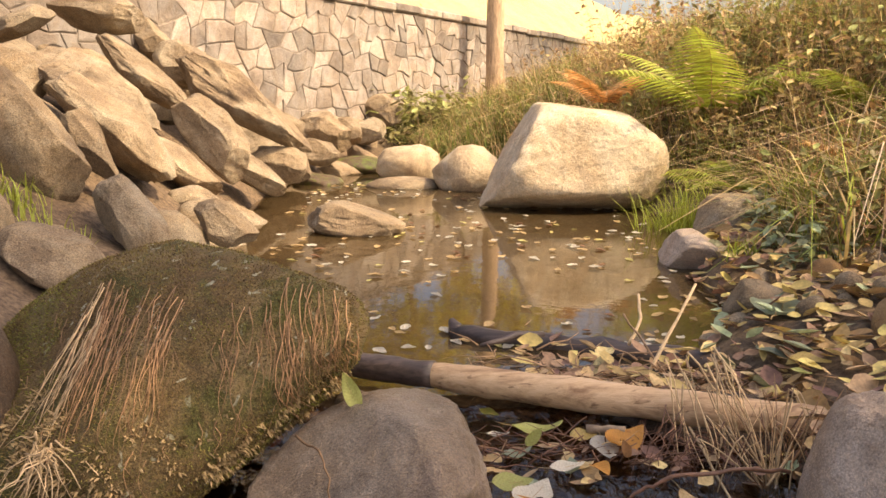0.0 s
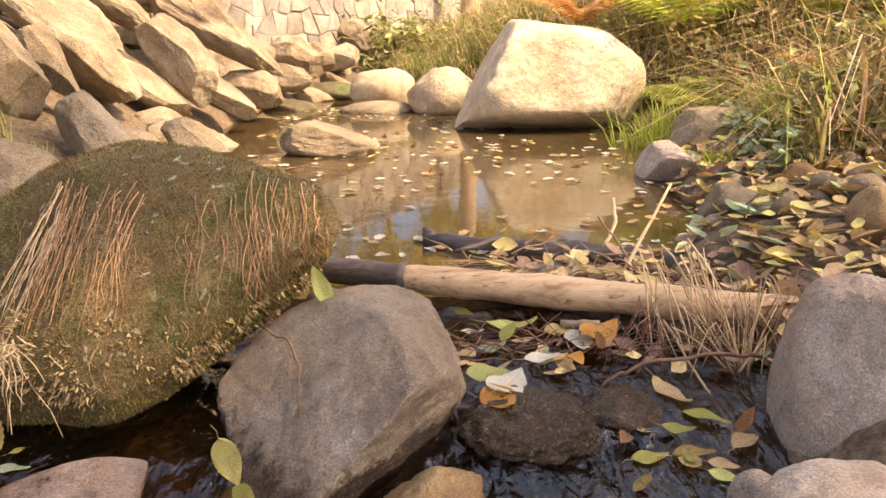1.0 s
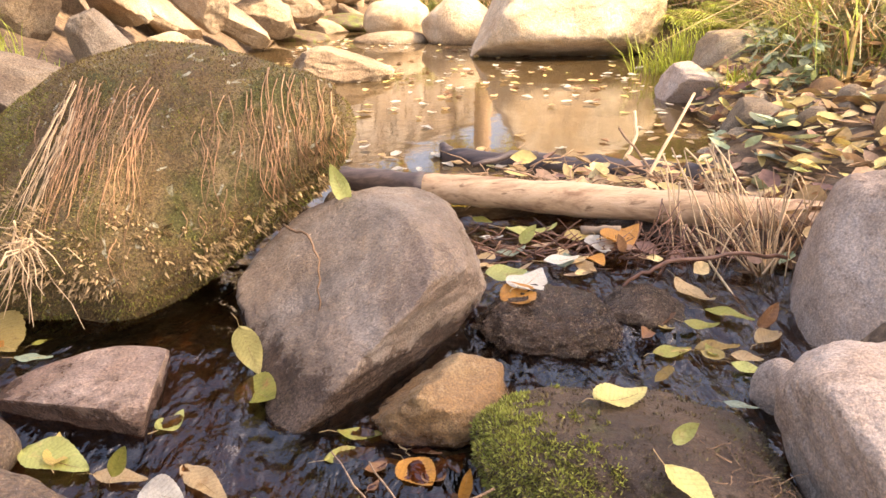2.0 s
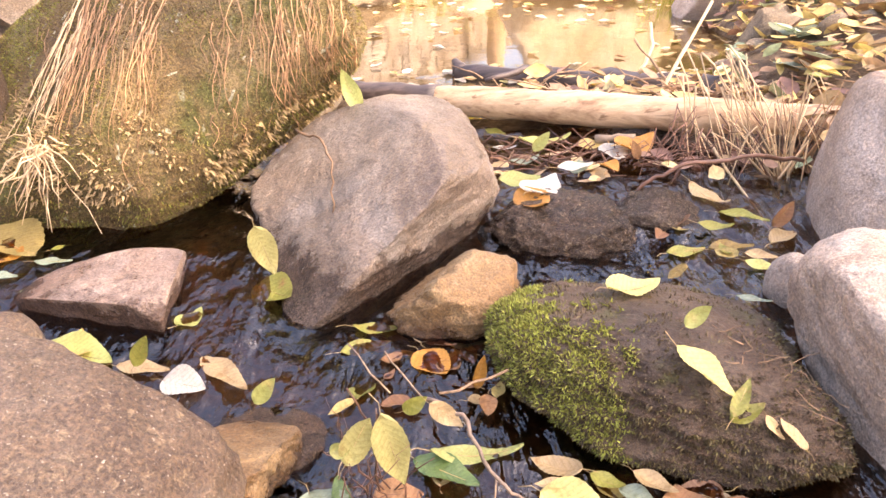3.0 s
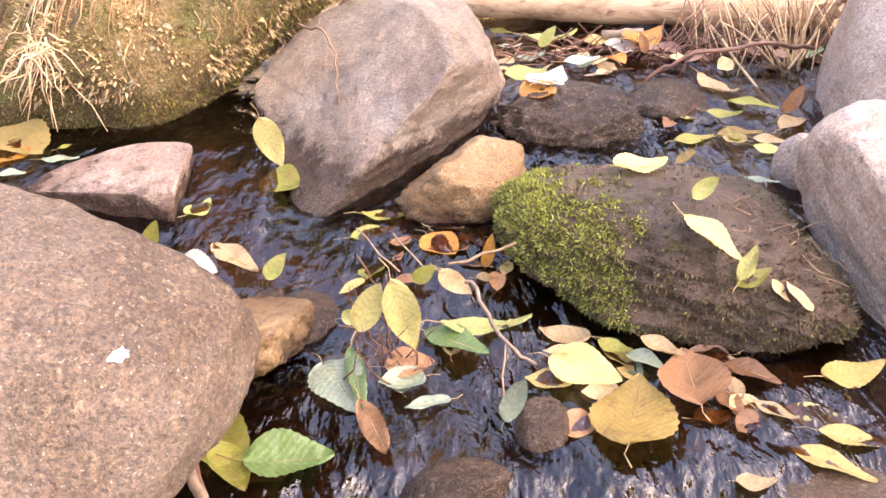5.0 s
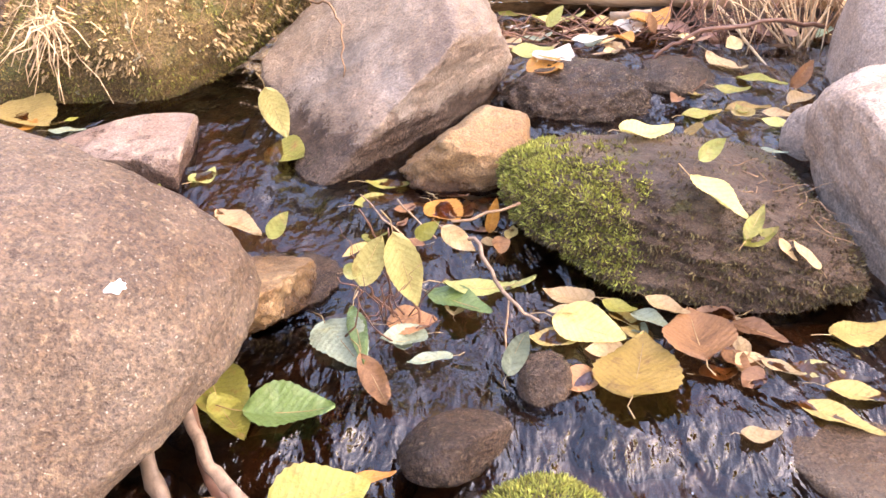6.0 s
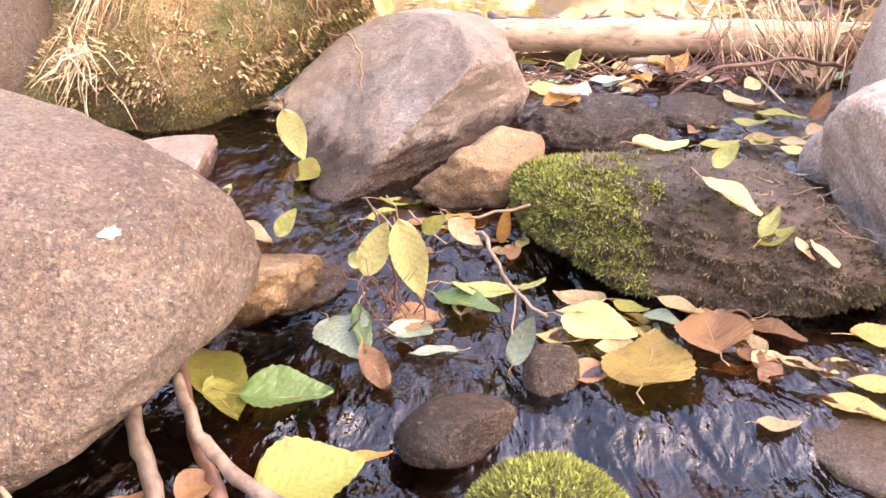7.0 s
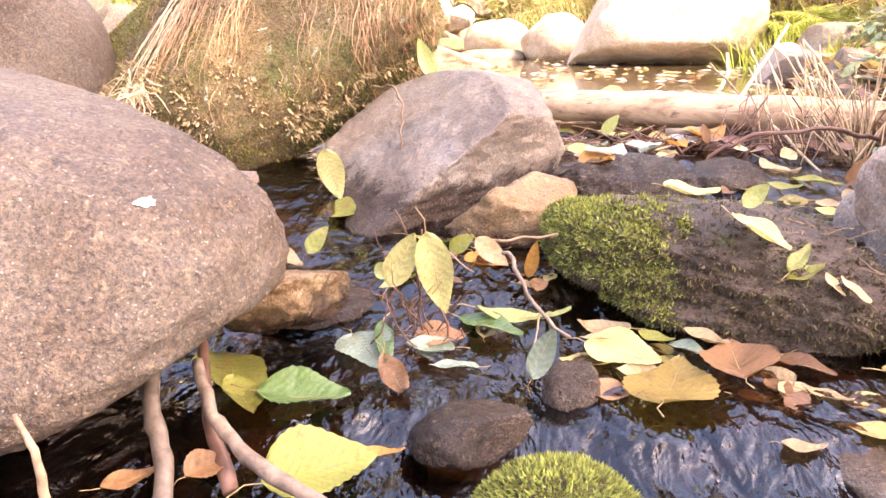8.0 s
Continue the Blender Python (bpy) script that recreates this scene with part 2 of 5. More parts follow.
M_BROOK = water_material("brook_water", (0.55, 0.36, 0.22), 17.0, 1.0, 0.012, (1.0, 0.45, 1), 0.0, 1.7)


# ---- mesh helpers ----
def mesh_object(name, verts, faces, mat, smooth=True, parent=None):
    me = bpy.data.meshes.new(name)
    me.from_pydata([tuple(v) for v in verts], [], faces)
    me.materials.append(mat)
    if smooth:
        me.polygons.foreach_set("use_smooth", [True] * len(me.polygons))
    ob = new(name, me)
    if parent is not None:
        ob.parent = parent
    return ob


def part(name, bm, mat, parent=None, label="", smooth=True):
    me = bpy.data.meshes.new(name)
    bm.to_mesh(me)
    bm.free()
    me.materials.append(mat)
    if smooth:
        me.polygons.foreach_set("use_smooth", [True] * len(me.polygons))
    ob = new(name, me)
    if parent is not None:
        ob.parent = parent
    return tagged(ob, label) if label else ob


BALLS = {}


def ball(sub):
    if sub not in BALLS:
        bm = bmesh.new()
        bmesh.ops.create_icosphere(bm, subdivisions=sub, radius=1.0)
        BALLS[sub] = (np.array([v.co[:] for v in bm.verts]), [tuple(v.index for v in f.verts) for f in bm.faces])
        bm.free()
    return BALLS[sub]


@functools.lru_cache(None)
def ball_edges(sub):
    pairs = {(min(a, b), max(a, b)) for f in ball(sub)[1] for a, b in zip(f, f[1:] + f[:1])}
    return np.array(sorted(pairs))


def rock(name, label, loc, half, rot=(0, 0, 0), seed=0, mat=None, cuts=(), facets=8, sub=4, bumpy=0.06, deep=(0.62, 0.9), category="rock", group="", hard=0.94, soften=None):
    """A stone: a ball flattened by planes (cuts: world normal, and depth or a point) and random facets, stretched, roughened and turned."""
    rng = np.random.RandomState(seed + 11)
    p, faces = ball(sub)
    p = p.copy()
    planes = []
    for _ in range(facets):
        n = rng.normal(size=3)
        planes.append((n / np.linalg.norm(n), rng.uniform(*deep)))
    turn = np.array(Euler([radians(a) for a in rot]).to_matrix())
    for n, d in cuts:
        n = np.array(n, float) / np.linalg.norm(n)
        reach = float(n @ (np.array(d) - np.array(loc))) if isinstance(d, tuple) else None
        n = np.array(half) * (turn.T @ n)
        d = d if reach is None else reach / np.linalg.norm(n)
        planes.append((n / np.linalg.norm(n), d))
    for n, d in planes:
        over = p @ n - d
        p -= np.outer(np.clip(over, 0, None) * hard, n)
    edges = ball_edges(sub)
    for _ in range({6: 14, 5: 4, 4: 1}.get(sub, 0) if soften is None else soften):
        total = np.zeros_like(p)
        np.add.at(total, edges[:, 0], p[edges[:, 1]])
        np.add.at(total, edges[:, 1], p[edges[:, 0]])
        p = 0.5 * p + 0.5 * total / np.bincount(edges.ravel())[:, None]
    off = Vector(rng.uniform(-50, 50, 3))
    rough = np.array([noise.fractal(Vector(v) * 1.3 + off, 0.9, 2.1, 5) - 0.35 * abs(noise.noise(Vector(v) * 3.1 + off)) + 0.5 * noise.fractal(Vector(v) * 5 + off, 0.8, 2.0, 4) + (0.22 * noise.fractal(Vector(v) * 14 + off, 0.7, 2.1, 3) if sub > 4 else 0) for v in p])
    norm = p / np.maximum(np.linalg.norm(p, axis=1, keepdims=True), 1e-6)
    p = p + norm * (rough * bumpy)[:, None]
    p = p * np.array(half)
    ob = mesh_object(name, p, faces, mat)
    if hard >= 1.0:
        ob.data.set_sharp_from_angle(angle=radians(24))
    ob.matrix_world = pose(*loc, *rot)
    return tagged(ob, label, category, group)


def tube(path, radii, sides=8, seed=0, rough=0.0):
    """Verts and faces of a tapering, uneven stem along a path."""
    rng = np.random.RandomState(seed)
    path = [Vector(p) for p in path]
    verts, faces = [], []
    side = Vector((0.13, 0.21, 0.97))
    for i, c in enumerate(path):
        d = (path[min(i + 1, len(path) - 1)] - path[max(i - 1, 0)]).normalized()
        if abs(d.dot(side)) > 0.95:
            side = Vector((1, 0.1, 0))
        a = d.cross(side).normalized()
        b = d.cross(a)
        side = a.cross(d)
        for k in range(sides):
            th = 2 * math.pi * k / sides
            r = radii[i] * (1 + rough * rng.uniform(-1, 1))
            verts.append(c + a * (r * math.cos(th)) + b * (r * math.sin(th)))
    for i in range(len(path) - 1):
        for k in range(sides):
            q = i * sides + k
            w = i * sides + (k + 1) % sides
            faces.append((q, w, w + sides, q + sides))
    faces.append(tuple(range(sides - 1, -1, -1)))
    faces.append(tuple(range((len(path) - 1) * sides, len(path) * sides)))
    return verts, faces


def bend(a, b, n, sag=0.0, wobble=0.0, seed=0):
    rng = np.random.RandomState(seed)
    a, b = Vector(a), Vector(b)
    out = []
    for i in range(n + 1):
        t = i / n
        p = a.lerp(b, t) + Vector((0, 0, sag * 4 * t * (1 - t)))
        if 0 < i < n:
            p += Vector(rng.uniform(-wobble, wobble, 3))
        out.append(p)
    return out


def surface_hit(ob, origin, way):
    bpy.context.view_layer.update()
    inv = ob.matrix_world.inverted()
    ok, p, n, _ = ob.ray_cast(inv @ Vector(origin), (inv.to_3x3() @ Vector(way)).normalized())
    return (ob.matrix_world @ p, ob.matrix_world.to_3x3() @ n) if ok else None


# ---- ground ----
WALL_A, WALL_B = Vector((-4.4, 2.35, 0)), Vector((4.6, 19.35, 0))
WALL_U = (WALL_B - WALL_A).normalized()
WALL_N = Vector((WALL_U.y, -WALL_U.x, 0))
WALL_TOP = 1.62


def right_edge(y):
    return np.interp(y, [0, 0.9, 1.4, 2.0, 2.4, 2.8, 3.3, 3.8, 4.6, 5.4, 6.2, 7.5, 9], [0.5, 0.55, 0.65, 0.75, 0.7, 0.92, 0.95, 1.15, 1.35, 1.2, 0.6, 0.1, -0.2])


def left_edge(y):
    return np.interp(y, [0, 1, 2, 3, 4, 5, 6.2, 7.5, 9], [-0.45, -0.75, -0.9, -0.95, -1.0, -1.1, -1.15, -0.9, -0.4])


def height(x, y):
    """The ground's height: brook bed, pond bed, both banks and the meadow behind the wall."""
    bed = np.interp(y, [0.3, 0.8, 1.3, 1.7, 1.85, 2.1, 2.35, 2.8, 6, 7.5, 8.5, 12], [-0.19, -0.16, -0.13, -0.1, -0.09, -0.03, -0.05, -0.16, -0.2, -0.02, 0.12, 0.45])
    dr = x - right_edge(y)
    dl = left_edge(y) - x
    far = np.clip((y - 2.2) / 1.0, 0, 1)
    up_r = np.where(dr > 0, 0.05 + 0.24 * np.minimum(dr, 0.6) + (0.3 * far + 0.1) * np.clip(dr - 0.5, 0, 2.4) + 0.28 * far * np.clip((8.0 - y) / 2.5, 0, 1) * np.clip(dr - 0.8, 0, 2.4) + 0.12 * np.clip(dr - 2.7, 0, 40), 0)
    up_l = np.where(dl > 0, 0.02 + 0.6 * np.minimum(dl, 2.2) + 0.05 * np.clip(dl - 2.2, 0, 5), 0)
    blend_r, blend_l = np.clip(dr / 0.25 + 0.6, 0, 1), np.clip(dl / 0.3 + 0.6, 0, 1)
    z = bed * (1 - np.maximum(blend_r, blend_l)) + up_r * blend_r + up_l * blend_l + 0.04 * np.clip(y - 8.0, 0, 10) * np.maximum(blend_r, blend_l)
    back = -((x - WALL_A.x) * WALL_N.x + (y - WALL_A.y) * WALL_N.y)
    meadow = WALL_TOP - 0.12 + 0.5 * np.clip(back - 0.6, 0, 7) + 0.05 * np.clip(back - 7.6, 0, 60)
    return np.where(back > 0.25, meadow, np.minimum(z, 1.4 + 0.35 * np.maximum(dr, 0)))


def stretch_axis(lo, hi, fine, far):
    mid = list(np.arange(lo, hi + 1e-6, fine))
    step, out, q = fine, [], hi
    while q < far:
        step *= 1.35
        q += step
        out.append(q)
    step, left, q = fine, [], lo
    while q > -far:
        step *= 1.35
        q -= step
        left.append(q)
    return np.array(left[::-1] + mid + out)


def build_ground():
    xs, ys = stretch_axis(-5.5, 6.0, 0.07, 400), stretch_axis(-0.6, 17.0, 0.09, 500)
    gx, gy = np.meshgrid(xs, ys)
    gz = height(gx, gy)
    lump = np.array([noise.fractal(Vector((a * 2.2, b * 2.2, 0.3)), 0.9, 2.0, 5) for a, b in zip(gx.ravel(), gy.ravel())]).reshape(gx.shape)
    gz = gz + lump * np.clip(0.03 + 0.02 * np.abs(gx), 0.03, 0.08)
    nx = len(xs)
    faces = [(j * nx + i, j * nx + i + 1, (j + 1) * nx + i + 1, (j + 1) * nx + i) for j in range(len(ys) - 1) for i in range(nx - 1)]
    ob = mesh_object("ground", np.stack([gx.ravel(), gy.ravel(), gz.ravel()], 1), faces, M_GROUND)
    tagged(ob, "brown stony soil of the brook bed and grassy banks", "ground", kind="structure")


build_ground()


# ---- water ----
def sheet(name, x0, x1, y0, y1, nx, ny, zf, mat, label):
    xs, ys = np.linspace(x0, x1, nx), np.linspace(y0, y1, ny)
    verts = [(x, y, zf(x, y)) for y in ys for x in xs]
    faces = [(j * nx + i, j * nx + i + 1, (j + 1) * nx + i + 1, (j + 1) * nx + i) for j in range(ny - 1) for i in range(nx - 1)]
    return tagged(mesh_object(name, verts, faces, mat), label, "water", kind="structure")


def brook_level(x, y):
    z = float(np.interp(y, [0.2, 0.74, 0.8, 0.95, 1.05, 1.18, 1.3, 1.5, 1.6, 1.72, 1.9, 2.1], [-0.125, -0.118, -0.1, -0.097, -0.085, -0.07, -0.062, -0.055, -0.035, -0.026, -0.022, -0.02]))
    if x < -0.25:
        z = max(z, float(np.interp(y, [1.0, 1.25, 1.45], [-0.1, -0.05, -0.025])))
    return z + 0.006 * noise.noise(Vector((x * 24, y * 13, 1.7))) + 0.004 * noise.noise(Vector((x * 46, y * 15, 7.3))) + 0.0035 * noise.noise(Vector((x * 58, y * 36, 4.1)))


sheet("water_pond", -2.2, 2.4, 2.12, 8.4, 60, 80, lambda x, y: 0.0, M_POND, "still brown pond water with floating leaves")
sheet("water_brook", -1.0, 0.9, 0.15, 2.1, 200, 210, brook_level, M_BROOK, "dark rippling brook water running between stones")

# ---- stones of the brook ----
mossy_boulder = rock("mossy_boulder", "large rounded boulder covered in brown-green moss and rootlets", (-0.563, 1.838, 0.162), (0.471, 0.375, 0.181), (21.3, -17.2, 8.9), 3, M_MOSSY, [((0.345, -0.854, 0.389), 0.778), ((-0.125, -0.911, -0.392), 0.844), ((0.709, -0.432, -0.558), 0.755), ((0.305, 0.314, 0.899), 0.727), ((0.985, -0.022, 0.173), 0.888), ((-0.648, -0.56, 0.516), 1.1), ((0.658, -0.08, 0.749), 1.087), ((-0.558, -0.516, 0.65), 0.569)], 0, 6, 0.03, (0.92, 0.99), "boulder", hard=0.92)
rock("leaning_boulder", "smooth grey-brown boulder leaning over the brook, wet foot", (-0.121, 1.554, 0.021), (0.216, 0.39, 0.125), (4.0, -1.7, -15.1), 5, M_GREY, [((-0.399, -0.353, 0.846), 0.293), ((0.764, -0.575, -0.293), 0.644), ((-0.946, -0.294, -0.137), 0.653), ((0.879, 0.069, 0.472), 0.883), ((0.442, 0.256, 0.86), 0.996), ((0.096, -0.995, -0.023), 0.974)], 2, 6, 0.045, (0.9, 0.98), "boulder", hard=0.97, soften=6)
rock("brown_rock", "small rough ochre-brown rock at the boulder's foot", (0.032, 1.297, -0.041), (0.114, 0.074, 0.068), (11.3, 5.7, 15.6), 8, M_BROWN, [((0.278, -0.39, 0.878), 0.727), ((-0.304, -0.949, 0.087), 0.781), ((0.947, -0.18, 0.265), 0.691), ((-0.548, 0.162, 0.821), 0.558)], 3, 5, 0.1, (0.8, 0.95), hard=0.95, soften=1)
moss_ridge = rock("moss_ridge_rock", "long dark wet rock with a green moss cushion", (0.28, 1.136, -0.062), (0.233, 0.172, 0.085), (-4.8, 6.1, -28.1), 9, M_RIDGE, [((0.021, 0.2, 0.98), 0.781), ((-0.951, -0.213, 0.225), 0.943), ((-0.289, -0.906, 0.308), 0.824), ((0.856, -0.083, 0.511), 0.704)], 2, 6, 0.09, (0.9, 0.98), hard=0.8, soften=4)
rock("flat_pink_rock", "flat-topped pinkish rock with a wet dark base", (-0.449, 1.322, -0.041), (0.153, 0.1, 0.073), (4.7, 0.1, 7.3), 12, M_FLAT, [((-0.105, -0.1, 0.989), 0.494), ((0.971, 0.109, -0.213), 0.451), ((-0.264, -0.919, -0.294), 0.513), ((-0.774, -0.398, 0.492), 0.952), ((-0.011, 0.544, 0.839), 0.968)], 1, 5, 0.03, (0.85, 0.95), hard=0.98)
granite = rock("granite_boulder", "big pinkish granite boulder overhanging the water", (-0.444, 0.805, 0.052), (0.291, 0.256, 0.132), (12.1, 4.7, 6.0), 14, M_PINK, [((0.591, -0.478, 0.65), 1.016), ((0.46, -0.033, -0.888), 0.852), ((0.305, 0.916, 0.262), 0.452), ((0.973, -0.164, -0.161), 1.1), ((0.23, -0.922, 0.311), 0.813), ((0.282, -0.831, 0.479), 0.794)], 2, 6, 0.03, (0.92, 0.99), "boulder", hard=0.92, soften=8)
rock("small_brown_rock", "small brown rock wedged beside the granite boulder", (-0.206, 0.947, -0.037), (0.091, 0.076, 0.044), (-3.5, 1.1, -9.6), 17, M_BROWN, [((-0.041, 0.218, 0.975), 0.301), ((0.958, -0.26, -0.121), 0.495), ((0.173, -0.962, -0.21), 0.714), ((0.361, -0.437, -0.824), 0.695)], 2, 5, 0.1, (0.85, 0.95), hard=0.95)
rock("flat_wet_rock", "flat dark wet stone carrying a curled leaf", (-0.2, 1.05, -0.1), (0.08, 0.07, 0.035), (0, 0, 10), 18, M_WET, [((0, 0, 1), 0.6)], 5, 4, 0.06, (0.7, 0.9))
rock("upright_grey_boulder", "tall pale grey boulder with a crack on the bank", (0.764, 1.552, -0.025), (0.137, 0.191, 0.288), (-8.9, 7.0, -5.0), 21, M_PALE, [((0.179, -0.937, 0.301), 1.037), ((-0.906, -0.226, 0.357), 0.99), ((-0.031, 0.109, 0.994), 0.776), ((-0.738, -0.47, 0.484), 0.823), ((-0.25, -0.95, -0.15), 0.86)], 2, 6, 0.035, (0.9, 0.98), "boulder", hard=0.97)
rock("round_grey_boulder", "rounded grey boulder with a rust-brown stain", (0.61, 1.096, -0.053), (0.228, 0.202, 0.119), (14.2, 29.7, -8.7), 23, M_PALE, [((-0.037, -0.813, 0.582), 0.952), ((-0.982, -0.174, -0.07), 0.758), ((0.083, -0.318, 0.944), 0.986), ((0.015, -0.672, -0.741), 0.883)], 2, 6, 0.03, (0.9, 0.98), "boulder", hard=0.94)
rock("wet_sill_rock", "dark wet gravelly stone sill the water spills over", (0.205, 1.57, -0.075), (0.135, 0.11, 0.085), (0, 0, -8), 25, M_SILL, [((0, -0.25, 1), 0.88)], 4, 6, 0.12, (0.8, 0.95), hard=0.85, soften=4)
rock("wet_sill_rock", "small dark wet stone beside the gravelly sill", (0.38, 1.62, -0.075), (0.095, 0.085, 0.07), (0, 0, 12), 39, M_SILL, (), 4, 5, 0.12, (0.8, 0.95), hard=0.85, soften=2)
rock("small_pale_stone", "small pale grey stone tucked beside the round boulder", (0.5, 1.33, -0.045), (0.035, 0.04, 0.05), (0, 12, 0), 38, M_PALE, (), 4, 4, 0.05, (0.8, 0.95))
# Dark mound added to give the hollow under the branch its shade.
rock("mud_bank", "dark muddy mound standing in for the hollow's shade under the dry grass", (0.7, 1.99, -0.045), (0.33, 0.14, 0.09), (0, 0, -12), 26, M_RIDGE, (), 5, 5, 0.12, (0.75, 0.92), "mud bank")
rock("small_wet_rock", "small dark wet stone in the flowing water", (0.001, 0.774, -0.098), (0.053, 0.04, 0.026), (-7.8, -10.4, 10.3), 27, M_WET, [((0.086, 0.098, 0.991), 0.676), ((0.663, -0.736, 0.136), 0.547)], 3, 5, 0.06, (0.75, 0.92), hard=0.97)
rock("rounded_wet_rock", "rounded dark wet stone breaking the current", (0.085, 0.857, -0.102), (0.027, 0.032, 0.037), (1.5, -1.5, -2.3), 28, M_WET, [((-0.098, 0.071, 0.993), 0.802)], 3, 5, 0.06, (0.75, 0.92), hard=0.97)
moss_cushion = rock("moss_cushion_rock", "low stone covered by a bright green moss cushion", (0.069, 0.675, -0.119), (0.064, 0.064, 0.045), (4.3, 1.8, -4.6), 29, M_MOSSROCK, [((-0.065, 0.064, 0.996), 0.993)], 1, 4, 0.04, (0.9, 0.98))
rock("submerged_slab", "brown flat slab under a film of water", (0.425, 0.8, -0.147), (0.25, 0.17, 0.055), (0, 2, -32), 31, M_SLAB, [((0, 0, 1), 0.75), ((-0.8, -0.6, 0.1), 0.8)], 3, 5, 0.035, (0.85, 0.95))
rock("ledge_rock", "low brown wet ledge the water trickles over", (-0.14, 0.79, -0.14), (0.11, 0.05, 0.04), (0, 0, -8), 33, M_WET, [((0, 0, 1), 0.7)], 6, 4, 0.09, (0.7, 0.9))
rock("red_brown_stone", "small reddish stone beside the flat rock", (-0.57, 1.2, -0.045), (0.055, 0.05, 0.045), (0, 0, 0), 34, M_PINK, (), 5, 3, 0.05, (0.75, 0.92))
rock("bank_boulder", "grey-brown boulder standing next to the mossy one", (-0.98, 1.74, 0.12), (0.19, 0.2, 0.24), (0, 0, 0), 35, M_PINK, [((0.6, -0.7, 0.2), 0.75)], 4, 4, 0.06, (0.8, 0.95), "boulder")
rock("wedged_stone", "small stone wedged between the two boulders", (-0.16, 1.83, 0.09), (0.04, 0.04, 0.035), (0, 0, 0), 36, M_PINK, (), 6, 3, 0.05, (0.7, 0.9))

# ---- stones of the pond ----
rock("cream_boulder", "huge smooth cream boulder standing in the pond edge", (0.783, 5.349, 0.25), (0.649, 0.436, 0.429), (-0.2, -5.9, 0.6), 41, M_BOULDER, [((-0.882, -0.041, 0.469), 0.592), ((0.567, -0.036, 0.823), 0.884), ((0.007, -0.319, -0.948), 0.576), ((0.001, -0.96, 0.282), 0.839), ((0.118, 0.014, 0.993), 0.832), ((0.978, -0.206, 0.0), 0.969)], 1, 6, 0.025, (0.9, 0.98), "boulder", hard=0.95)
rock("pale_round_rock", "pale rounded rock half in the pond", (0.2, 6.25, 0.12), (0.26, 0.25, 0.2), (0, 0, 0), 43, M_BOULDER, (), 4, 4, 0.05, (0.8, 0.95))
rock("pale_round_rock", "pale grey rock at the far pond edge", (-0.25, 6.75, 0.12), (0.27, 0.25, 0.18), (0, 0, 20), 44, M_BOULDER, (), 5, 4, 0.06, (0.75, 0.92))
rock("flat_pale_rock", "flat pale rock lying at the pond's far edge", (-0.28, 6.35, 0.0), (0.28, 0.2, 0.09), (0, 0, 0), 45, M_TAN, [((0, 0, 1), 0.7)], 5, 4, 0.05, (0.75, 0.92))
rock("pond_rock", "angular tan rock sticking out of the pond", (-0.425, 4.358, 0.06), (0.26, 0.197, 0.113), (-3.2, 5.4, 5.3), 46, M_TAN, [((0.318, 0.018, 0.948), 0.508), ((-0.91, -0.346, 0.229), 0.815), ((0.002, -0.981, 0.195), 0.801)], 3, 5, 0.05, (0.75, 0.92), hard=1.0)
rock("moss_flat_rock", "low green mossy rock at the water's edge", (-0.72, 7.4, 0.04), (0.28, 0.25, 0.1), (0, 0, 0), 47, M_MOSSROCK, (), 4, 4, 0.05)
rock("moss_flat_rock", "low green mossy rock at the water's edge", (-0.95, 6.5, 0.0), (0.22, 0.2, 0.07), (0, 0, 0), 48, M_MOSSROCK, (), 4, 4, 0.05)
rock("wedge_rock", "wedge-shaped pinkish rock on the pond shore", (1.125, 3.631, 0.048), (0.24, 0.197, 0.109), (-9.3, 6.7, 13.8), 49, M_PALE, [((0.556, -0.092, 0.826), 0.336), ((-0.942, -0.034, 0.335), 0.649)], 3, 5, 0.04, (0.75, 0.92), hard=1.0)
rock("shore_rock", "blocky tan rock on the pond shore", (1.419, 4.203, 0.077), (0.177, 0.184, 0.187), (0.8, 2.8, 17.6), 50, M_TAN, [((-0.025, 0.003, 1.0), 0.798), ((-0.891, -0.178, 0.418), 0.836)], 3, 5, 0.04, (0.75, 0.92), hard=1.0)

# ---- log dam ----
LOG_X, LOG_Y, LOG_Z = (-0.22, 0.19, 0.39, 0.62, 1.05), (2.21, 2.085, 1.985, 1.935, 1.86), (0.045, 0.045, 0.04, 0.04, 0.02)
LOG_BOW, LOG_RISE = np.polyfit(LOG_X, LOG_Y, 2), np.polyfit(LOG_X, LOG_Z, 2)
log_y = lambda x: float(np.polyval(LOG_BOW, x))
log_rng = np.random.RandomState(4)
log_path = [(x, log_y(x) + log_rng.uniform(-0.0012, 0.0012), float(np.polyval(LOG_RISE, x)) + log_rng.uniform(-0.0012, 0.0012)) for x in np.linspace(-0.22, 1.05, 60)]
log_v, log_f = tube(log_path, [0.026 + 0.011 * min(1, i / 21) + 0.002 * math.sin(i * 0.55) for i in range(60)], 20, 5, 0.035)
log = tagged(mesh_object("log", log_v, log_f, M_WOOD), "barkless weathered log lying across the brook", "log")
for i0, i1, lift, seed in ((0, 11, 0.003, 7), (51, 60, 0.003, 8)):
    bv, bf = tube(log_path[i0:i1], [0.026 + 0.011 * min(1, i / 21) + 0.002 * math.sin(i * 0.55) + lift for i in range(i0, i1)], 20, seed, 0.05)
    tagged(mesh_object("bark", bv, bf, M_BARK, True, log), "dark remaining bark")
bk_v, bk_f = tube(bend((0.05, 2.6, 0.0), (0.95, 2.28, 0.005), 18, 0.0, 0.008, 6), list(np.linspace(0.03, 0.042, 19)), 12, 6, 0.12)
